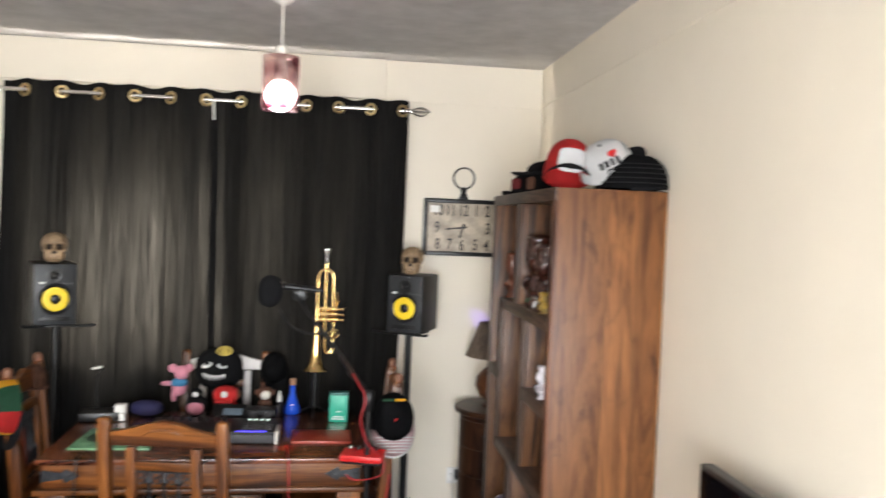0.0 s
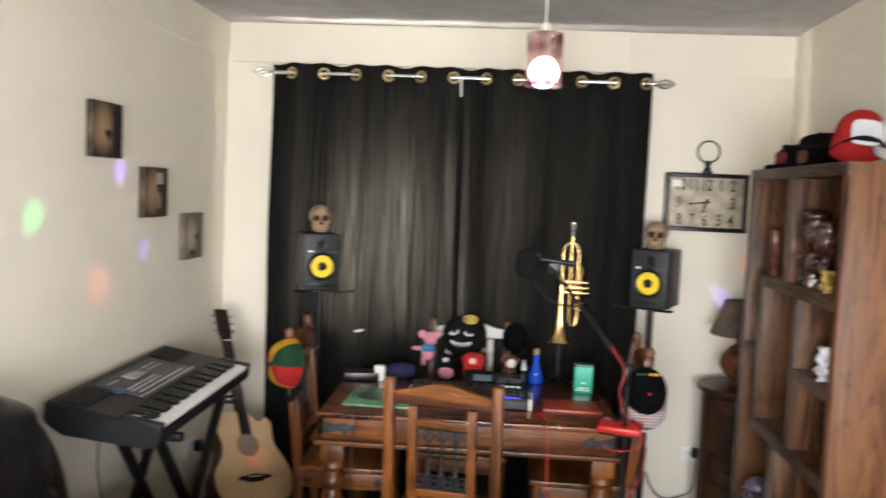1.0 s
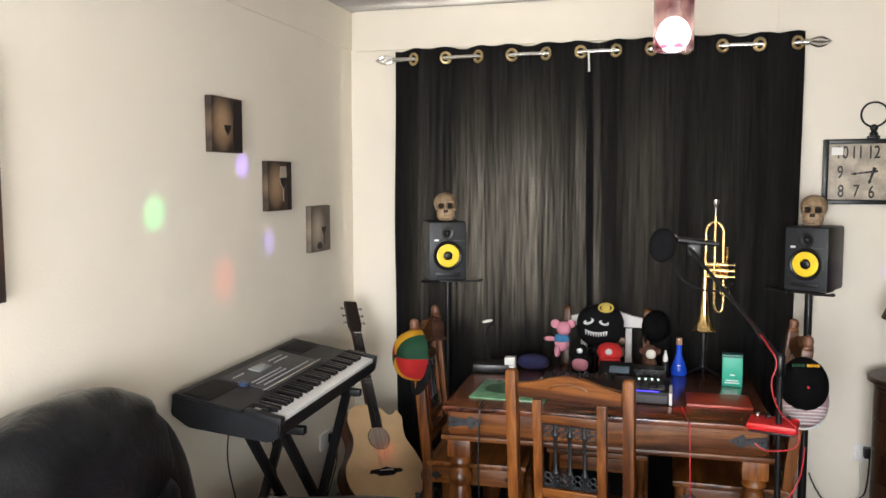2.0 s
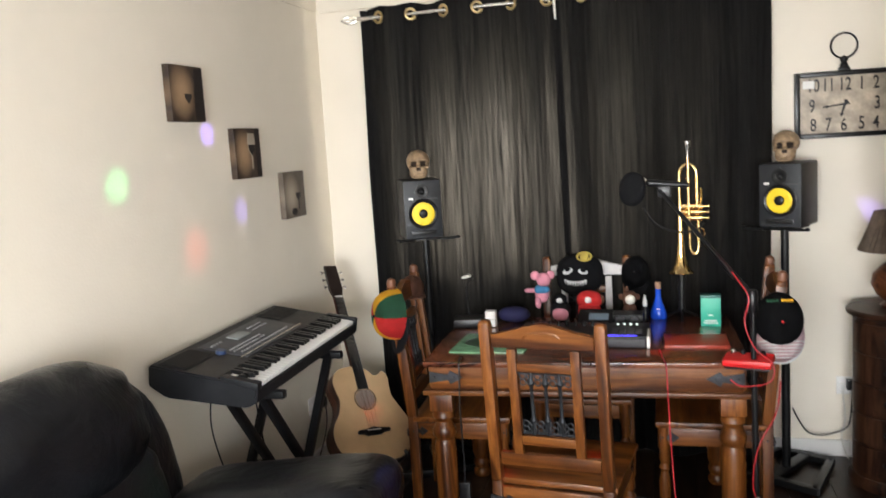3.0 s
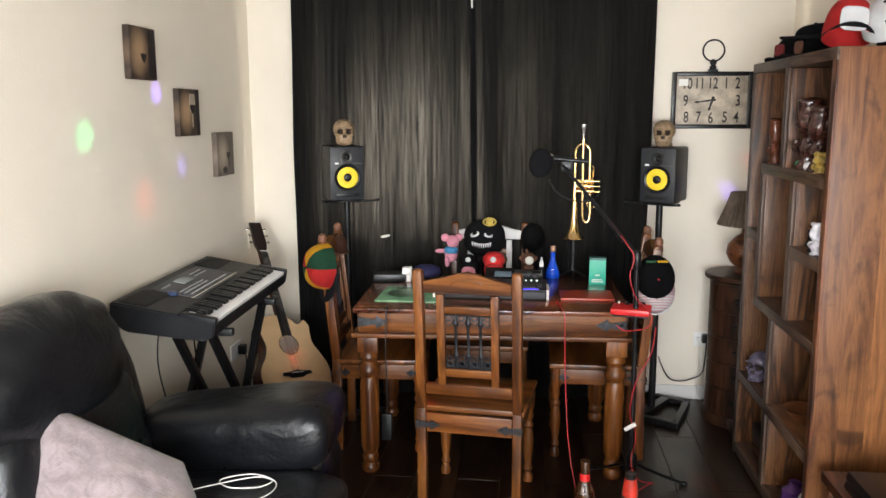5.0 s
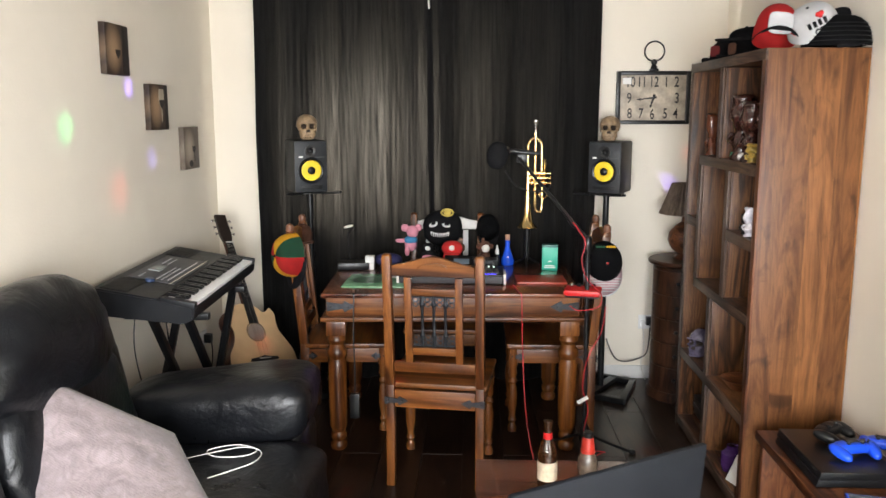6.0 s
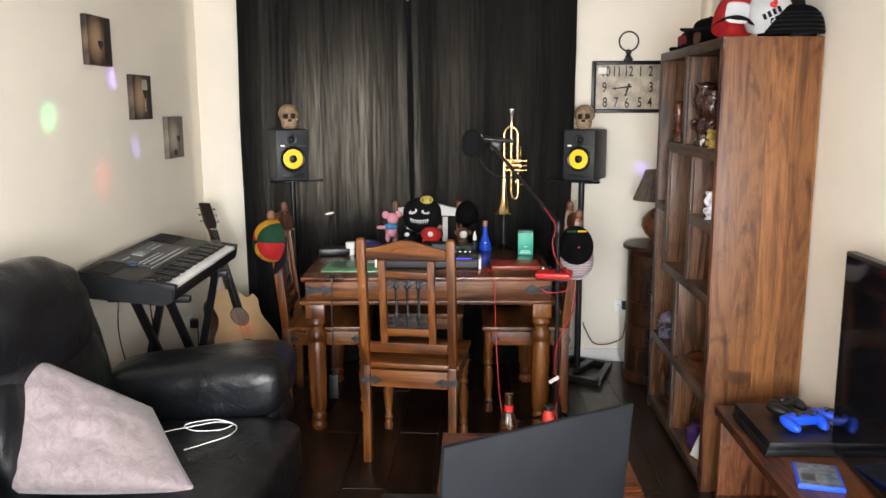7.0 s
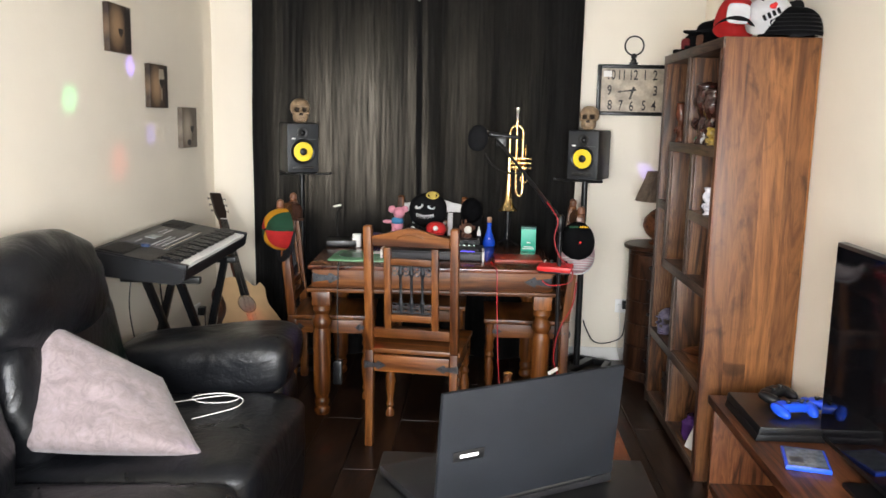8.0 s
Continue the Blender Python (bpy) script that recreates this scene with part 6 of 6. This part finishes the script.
tagged(cb, "red cable hanging from the table front", "cable", "red cables")
rd = thing("audio_interface", (2.088, -1.165, TZ), "red portable audio interface at the table corner", "device", turn=-14)
rd.matrix_basis = pose(2.058, -1.19, TZ + 0.002, 4, 0, -14)
part("case", block((0, 0, 0.022), (0.165, 0.105, 0.028), 0.011), RED, rd)
part("underside", block((0, 0, 0.005), (0.15, 0.1, 0.008), 0.002), SATIN, rd)
for k in range(4):
    part("knob", lathe(B(), [(0.009, 0.039), (0.008, 0.05), (0.005, 0.052)], 12, pose(-0.055 + 0.034 * k, 0.02, 0)), BLACK if k else CHROME, rd)
bm = tube(B(), [(0.99, -1.13, 0.782), (1.0, -1.205, 0.782), (1.003, -1.222, 0.76), (1.0, -1.23, 0.6), (1.003, -1.225, 0.4), (1.0, -1.22, 0.3)], 0.0035, 8, 5)
uc = tagged(part("hanging_lead", bm, SATIN), "black lead hanging from the table with an adapter", "cable")
part("adapter", block((1.0, -1.22, 0.245), (0.045, 0.03, 0.12), 0.006), SATIN, uc)

# ---- corner cabinet, table lamp, socket ----
CABINET_WOOD = wood("near_black_cabinet_wood", 2, (0.011, 0.0045, 0.003), (0.036, 0.014, 0.007), (0.06, 0.025, 0.012), stretch=6.0)
dc = thing("drum_cabinet", (2.76, -0.29, 0), "dark wood drum cabinet with curved drawers", "cabinet")
part("body", lathe(B(), [(0.185, 0.05), (0.185, 0.765)], 40), CABINET_WOOD, dc)
part("plinth", lathe(B(), [(0.198, 0.0), (0.2, 0.03), (0.19, 0.052)], 40), CABINET_WOOD, dc)
part("top", lathe(B(), [(0.19, 0.765), (0.212, 0.775), (0.214, 0.79), (0.206, 0.797)], 40), CABINET_WOOD, dc)
for k in range(5):
    z0 = 0.075 + 0.137 * k
    bm = B()
    vs = []
    for r in (0.186, 0.192):
        for z in (z0, z0 + 0.122):
            vs.append([bm.verts.new((r * math.cos(a), r * math.sin(a), z)) for a in [radians(188 + 110 * i / 16) for i in range(17)]])
    for i in range(16):
        for a, b in ((2, 3), (0, 2), (3, 1)):
            bm.faces.new((vs[a][i], vs[a][i + 1], vs[b][i + 1], vs[b][i]))
    for i in (0, 16):
        bm.faces.new((vs[0][i], vs[2][i], vs[3][i], vs[1][i]))
    dr = part("drawer", bm, CABINET_WOOD, dc)
    part("handle", puff(B(), (0.196 * math.cos(radians(243)), 0.196 * math.sin(radians(243)), z0 + 0.06), (0.012, 0.012, 0.01), 1, 1, 12, 8), IRON, dr)
tl = thing("table_lamp", (2.735, -0.3, 0.798), "table lamp with a pleated brown shade on a round wooden base", "lamp")
part("base", lathe(B(), [(0.05, 0), (0.055, 0.012), (0.035, 0.03), (0.07, 0.06), (0.092, 0.105), (0.085, 0.15), (0.05, 0.19), (0.02, 0.21), (0.015, 0.25)], 28), DARK_WOOD[0], tl)
bm = B()
n = 72
rows = []
for r0, z in ((0.142, 0.255), (0.118, 0.315), (0.096, 0.37), (0.078, 0.425)):
    rows.append([bm.verts.new(((r0 + (0.004 if i % 2 else -0.004)) * math.cos(i * math.tau / n), (r0 + (0.004 if i % 2 else -0.004)) * math.sin(i * math.tau / n), z)) for i in range(n)])
for a, b in zip(rows, rows[1:]):
    for i in range(n):
        bm.faces.new((a[i], a[(i + 1) % n], b[(i + 1) % n], b[i]))
bmesh.ops.solidify(bm, geom=list(bm.faces), thickness=0.002)
part("shade", bm, plain("brown_pleated_cloth", (0.20, 0.145, 0.105), 0.85, vary=0.3, scale=25.0, bump=0.4), tl, "pleated dull brown shade", smooth=0)
sk = thing("wall_socket", (2.6, -0.002, 0.355), "white double wall socket with a black plug", "socket")
part("plate", block((0, -0.005, 0), (0.086, 0.01, 0.086), 0.003), WHITE, sk)
part("plug", block((0.02, -0.03, 0.012), (0.045, 0.04, 0.05), 0.005), SATIN, sk)
part("white_plug", block((-0.02, -0.022, -0.005), (0.022, 0.025, 0.04), 0.004), WHITE, sk)
lead = part("mains_lead", tube(B(), [(2.62, -0.05, 0.345), (2.615, -0.055, 0.25), (2.6, -0.05, 0.165), (2.54, -0.05, 0.13), (2.47, -0.06, 0.12), (2.41, -0.09, 0.15), (2.36, -0.14, 0.24), (2.335, -0.2, 0.3)], 0.0035, 8), SATIN)
tagged(lead, "black mains lead sagging along the wall", "cable")
lead = part("white_lead", tube(B(), [(2.58, -0.035, 0.34), (2.59, -0.04, 0.2), (2.575, -0.04, 0.1), (2.6, -0.07, 0.01)], 0.003, 8), CREAM)
tagged(lead, "white mains lead running down the wall", "cable")

sk2 = thing("wall_socket", (0.002, -0.42, 0.33), "white wall socket with a black plug behind the keyboard", "socket", turn=90)
part("plate", block((0, -0.005, 0), (0.146, 0.01, 0.086), 0.003), WHITE, sk2)
part("plug", block((0.035, -0.03, 0.0), (0.045, 0.04, 0.05), 0.005), SATIN, sk2)
lead = part("keyboard_lead", tube(B(), [(0.05, -0.385, 0.31), (0.06, -0.42, 0.2), (0.07, -0.6, 0.06), (0.1, -0.85, 0.02), (0.12, -1.1, 0.1), (0.13, -1.2, 0.4), (0.12, -1.25, 0.76), (0.11, -1.27, 0.80)], 0.0035, 8), SATIN)
tagged(lead, "black power lead from the keyboard to the socket", "cable")
lead = part("pedal_lead", tube(B(), [(0.1, -1.5, 0.79), (0.09, -1.52, 0.6), (0.1, -1.45, 0.35), (0.13, -1.4, 0.12), (0.2, -1.35, 0.012), (0.34, -1.2, 0.008)], 0.003, 8), SATIN)
tagged(lead, "thin black lead hanging behind the keyboard stand", "cable")

# ---- ornaments in the bookcase ----
CARVED = plain("polished_dark_carving", (0.04, 0.012, 0.008), 0.25, vary=0.4, scale=30.0, bump=0.4, coat=0.5)


def carving(place, h, r, turn, label, mat=None):
    """A carved figure as one plain mesh."""
    bm = B()
    lathe(bm, [(r * 0.8, 0), (r * 0.85, h * 0.05), (r * 0.5, h * 0.14), (r * 0.7, h * 0.22), (r * 0.78, h * 0.3), (r * 0.6, h * 0.38), (r * 0.5, h * 0.44), (r * 0.72, h * 0.5), (r * 0.88, h * 0.56), (r * 0.95, h * 0.64), (r, h * 0.72), (r * 0.92, h * 0.8), (r * 0.8, h * 0.88), (r * 0.95, h * 0.93), (r * 0.9, h * 0.97), (r * 0.6, h)], 32)
    puff(bm, (0, -r * 0.75, h * 0.68), (r * 0.2, r * 0.3, h * 0.07), 1, 1, 12, 8)
    for s in (-1, 1):
        puff(bm, (s * r * 0.38, -r * 0.72, h * 0.77), (r * 0.2, r * 0.16, h * 0.025), 1, 1, 10, 6)
        puff(bm, (s * r * 0.95, 0, h * 0.72), (r * 0.16, r * 0.22, h * 0.08), 1, 1, 10, 6)
        tube(bm, [(s * r * 0.8, -r * 0.2, h * 0.42), (s * r * 0.95, -r * 0.5, h * 0.3), (s * r * 0.3, -r * 0.8, h * 0.26)], r * 0.14, 8, 4)
    puff(bm, (0, -r * 0.75, h * 0.6), (r * 0.3, r * 0.12, h * 0.02), 1, 1, 10, 6)
    for v in bm.verts:
        v.co += 0.008 * noise.noise_vector(v.co * 38) + 0.004 * noise.noise_vector(v.co * 90)
    ob = part("carved_ornament", bm, mat or CARVED, None, smooth=70)
    ob.matrix_basis = pose(*place, 0, 0, turn)
    return tagged(ob, label, "ornament", "carved ornaments")


S1 = 1.412
carving((2.675, -1.385, S1), 0.27, 0.052, -60, "dark polished carved head in the bookcase")
carving((2.672, -1.51, S1), 0.24, 0.046, -80, "dark polished carved head in the bookcase")
carving((2.662, -1.0, 1.412), 0.19, 0.03, -60, "slim reddish carved figure in the bookcase", plain("reddish_carving", (0.11, 0.03, 0.013), 0.25, vary=0.4, scale=30.0, coat=0.4))
carving((2.648, -1.63, 1.122), 0.115, 0.026, -70, "small white and black figurine in the bookcase", plain("white_glazed", (0.6, 0.58, 0.62), 0.2, vary=0.5, scale=22.0))
carving((2.66, -1.55, 1.122), 0.085, 0.02, -50, "small black figurine in the bookcase", SATIN)
carving((2.65, -1.60, S1), 0.075, 0.024, -70, "small gold and green figurine in the bookcase", plain("mottled_gilt", (0.3, 0.2, 0.04), 0.3, vary=0.6, scale=40.0))
for y, c in ((-1.36, (0.1, 0.45, 0.25)), (-1.46, (0.7, 0.7, 0.68))):
    o = part("trinket", puff(B(), (2.66, y, S1 + 0.017), (0.022, 0.02, 0.018), 0.8, 0.8, 14, 10), plain("glazed_trinket", c, 0.2, vary=0.5, scale=60.0))
    tagged(o, "small glazed trinket on a bookcase shelf", "trinket", "trinkets")
skull((2.675, -0.94, 0.4225), -50, "smoky glass skull ornament in the bookcase", plain("smoky_glass", (0.10, 0.085, 0.13), 0.08, vary=0.5, scale=30.0, coat=0.6))
bx1 = tagged(part("keepsake_box", block((2.80, -1.24, 0.877), (0.14, 0.1, 0.1), 0.004), DARK_WOOD[1]), "dark wooden keepsake box in the bookcase", "box")
dish = part("carved_dish", lathe(B(), [(0.05, 0), (0.055, 0.006), (0.075, 0.03), (0.09, 0.045), (0.086, 0.045), (0.07, 0.033), (0.04, 0.012)], 28), DARK_WOOD[0])
dish.location = (2.725, -1.42, 0.4225)
tagged(dish, "shallow carved wooden dish in the bookcase", "dish")
pp = part("folded_card", prism(B(), [(-0.05, 0), (0.05, 0), (0.035, 0.17), (-0.02, 0.12)], 0.004), PAPER)
pp.matrix_basis = pose(2.655, -1.6, 0.062, -14, 0, -70)
tagged(pp, "white folded card leaning in the bookcase", "card")
jr = part("glass_jar", lathe(B(), [(0.04, 0), (0.05, 0.03), (0.048, 0.08), (0.025, 0.1), (0.025, 0.115)], 20), plain("dark_violet_glass", (0.06, 0.02, 0.10), 0.1, vary=0.4), None)
jr.location = (2.69, -1.46, 0.062)
tagged(jr, "dark violet glass jar in the bookcase", "jar")
bk2 = thing("stacked_books", (2.76, -0.96, 0.062), "small stack of dark books in the bookcase", "books")
for k in range(4):
    part("book", block((0.004 * (k % 2), 0.006 * k, 0.016 + 0.032 * k), (0.16, 0.21, 0.03), 0.003), (DARK_WOOD[1], SATIN, GREY, BLACK)[k], bk2)

# ---- games console, pads, disc case ----
pc = thing("games_console", (2.765, -2.225, 0.4305), "black slanted games console on the bench", "console")
bm = B()
bx(bm, (0, 0, 0.014), (0.235, 0.36, 0.024), 0.003)
bx(bm, (0.004, 0.0, 0.041), (0.245, 0.37, 0.026), 0.003)
for v in bm.verts:
    v.co.x += 0.25 * v.co.z
part("case", bm, SATIN, pc)
part("light_slot", block((0.01, -0.02, 0.0275), (0.245, 0.33, 0.003), 0), BLACK, pc)


def game_pad(place, turn, mat, label):
    ob = thing("game_pad", place, label, "game pad", "game pads", turn)
    part("body", puff(B(), (0, 0, 0.03), (0.06, 0.03, 0.018), 0.6, 0.5, 26, 14), mat, ob)
    for s in (-1, 1):
        g = puff(B(), (0, 0, 0), (0.02, 0.046, 0.019), 0.9, 0.9, 18, 12, pose(s * 0.06, -0.025, 0.024, 12, 0, -s * 14))
        part("grip", g, mat, ob)
        part("stick", lathe(B(), [(0.006, 0.04), (0.007, 0.052), (0.01, 0.054), (0.009, 0.058)], 14, pose(s * 0.025, -0.014, 0)), SATIN, ob)
    part("touch_panel", block((0, 0.006, 0.047), (0.045, 0.028, 0.004), 0.001), BLACK, ob)
    for k in range(4):
        part("button", puff(B(), (0.052 + 0.01 * math.cos(k * math.pi / 2), 0.004 + 0.01 * math.sin(k * math.pi / 2), 0.047), (0.004, 0.004, 0.003), 1, 1, 8, 6), SATIN, ob)
    return ob


game_pad((2.80, -2.12, 0.485), 40, SATIN, "black game pad on the console")
game_pad((2.815, -2.27, 0.485), 12, BLUE_PL, "glossy blue game pad on the console")
game_pad((2.94, -2.24, 0.485), -30, BLUE_PL, "glossy blue game pad on the console")
dcs = thing("disc_case", (2.755, -2.565, 0.4305), "blue game disc case lying on the bench", "disc case", turn=-14)
part("case", block((0, 0, 0.008), (0.135, 0.17, 0.015), 0.003), BLUE_PL, dcs)
part("sleeve_print", block((0, 0.0, 0.0158), (0.118, 0.155, 0.0012), 0), plain("grey_game_art", (0.12, 0.14, 0.17), 0.2, vary=0.7, scale=35.0), dcs)
part("spine_bar", block((-0.03, -0.03, 0.0168), (0.04, 0.05, 0.0008), 0), GREY, dcs)

# ---- on the coffee table, and the cable on the sofa ----
bb = thing("beer_bottle", (1.793, -2.44, 0.4405), "brown glass beer bottle with a red neck label", "bottle")
part("glass", lathe(B(), [(0.029, 0), (0.031, 0.01), (0.031, 0.11), (0.024, 0.135), (0.0135, 0.16), (0.0125, 0.205), (0.0145, 0.207), (0.0145, 0.215)], 24), plain("brown_bottle_glass", (0.035, 0.012, 0.004), 0.08, vary=0.2, coat=0.5), bb)
part("neck_label", lathe(B(), [(0.0148, 0.158), (0.0142, 0.178)], 20), RED, bb)
part("paper_label", lathe(B(), [(0.0316, 0.025), (0.0316, 0.085)], 24), plain("cream_label", (0.6, 0.5, 0.36), 0.6, vary=0.25, scale=50.0), bb)
jar = thing("sauce_bottle", (1.933, -2.345, 0.4405), "squat clear bottle with a red wrapped neck and dark cap", "bottle")
part("glass", lathe(B(), [(0.03, 0), (0.033, 0.006), (0.033, 0.05), (0.027, 0.062), (0.022, 0.075)], 24), plain("dull_clear_glass", (0.10, 0.075, 0.055), 0.1, vary=0.4, scale=40.0, coat=0.5), jar)
part("wrapper", lathe(B(), [(0.0225, 0.068), (0.0235, 0.078), (0.021, 0.105), (0.0175, 0.125)], 24), plain("red_wrapper", (0.42, 0.03, 0.018), 0.3, vary=0.3, scale=50.0), jar)
part("cap", lathe(B(), [(0.0165, 0.122), (0.0165, 0.14), (0.014, 0.143)], 20), SATIN, jar)
wl = part("charging_cable", tube(B(), [(0.598, -2.430, 0.498), (0.678, -2.340, 0.486), (0.768, -2.280, 0.483), (0.828, -2.300, 0.483), (0.798, -2.350, 0.483), (0.708, -2.360, 0.483), (0.668, -2.320, 0.488), (0.758, -2.275, 0.490), (0.843, -2.310, 0.483), (0.843, -2.390, 0.480), (0.778, -2.460, 0.478), (0.728, -2.510, 0.478)], 0.0019, 8, 8), PAPER)
tagged(wl, "white charging cable looped on the sofa seat", "cable")

# ---- floor planks ----
rng = random.Random(5)
plank_mesh = {}
for length in (1.2, 0.6):
    me_bm = block((0, 0, 0), (0.1905, length - 0.003, 0.01), 0.0009)
    p = part("plank", me_bm, LAMINATE, floor, smooth=0)
    plank_mesh[length] = p.data
    bpy.data.objects.remove(p)
for i in range(16):
    y = 0.0 if i % 2 else -0.6
    if i % 2 == 0:
        o = new("plank", plank_mesh[0.6])
        o.location, o.parent = (0.06 + 0.193 * i, -0.3, -0.005), floor
    while y > D + 0.05:
        length = 1.2 if y - 1.2 > D - 0.1 else 0.6
        o = new("plank", plank_mesh[length])
        o.location, o.parent = (0.06 + 0.193 * i, y - length / 2, -0.005), floor
        y -= length
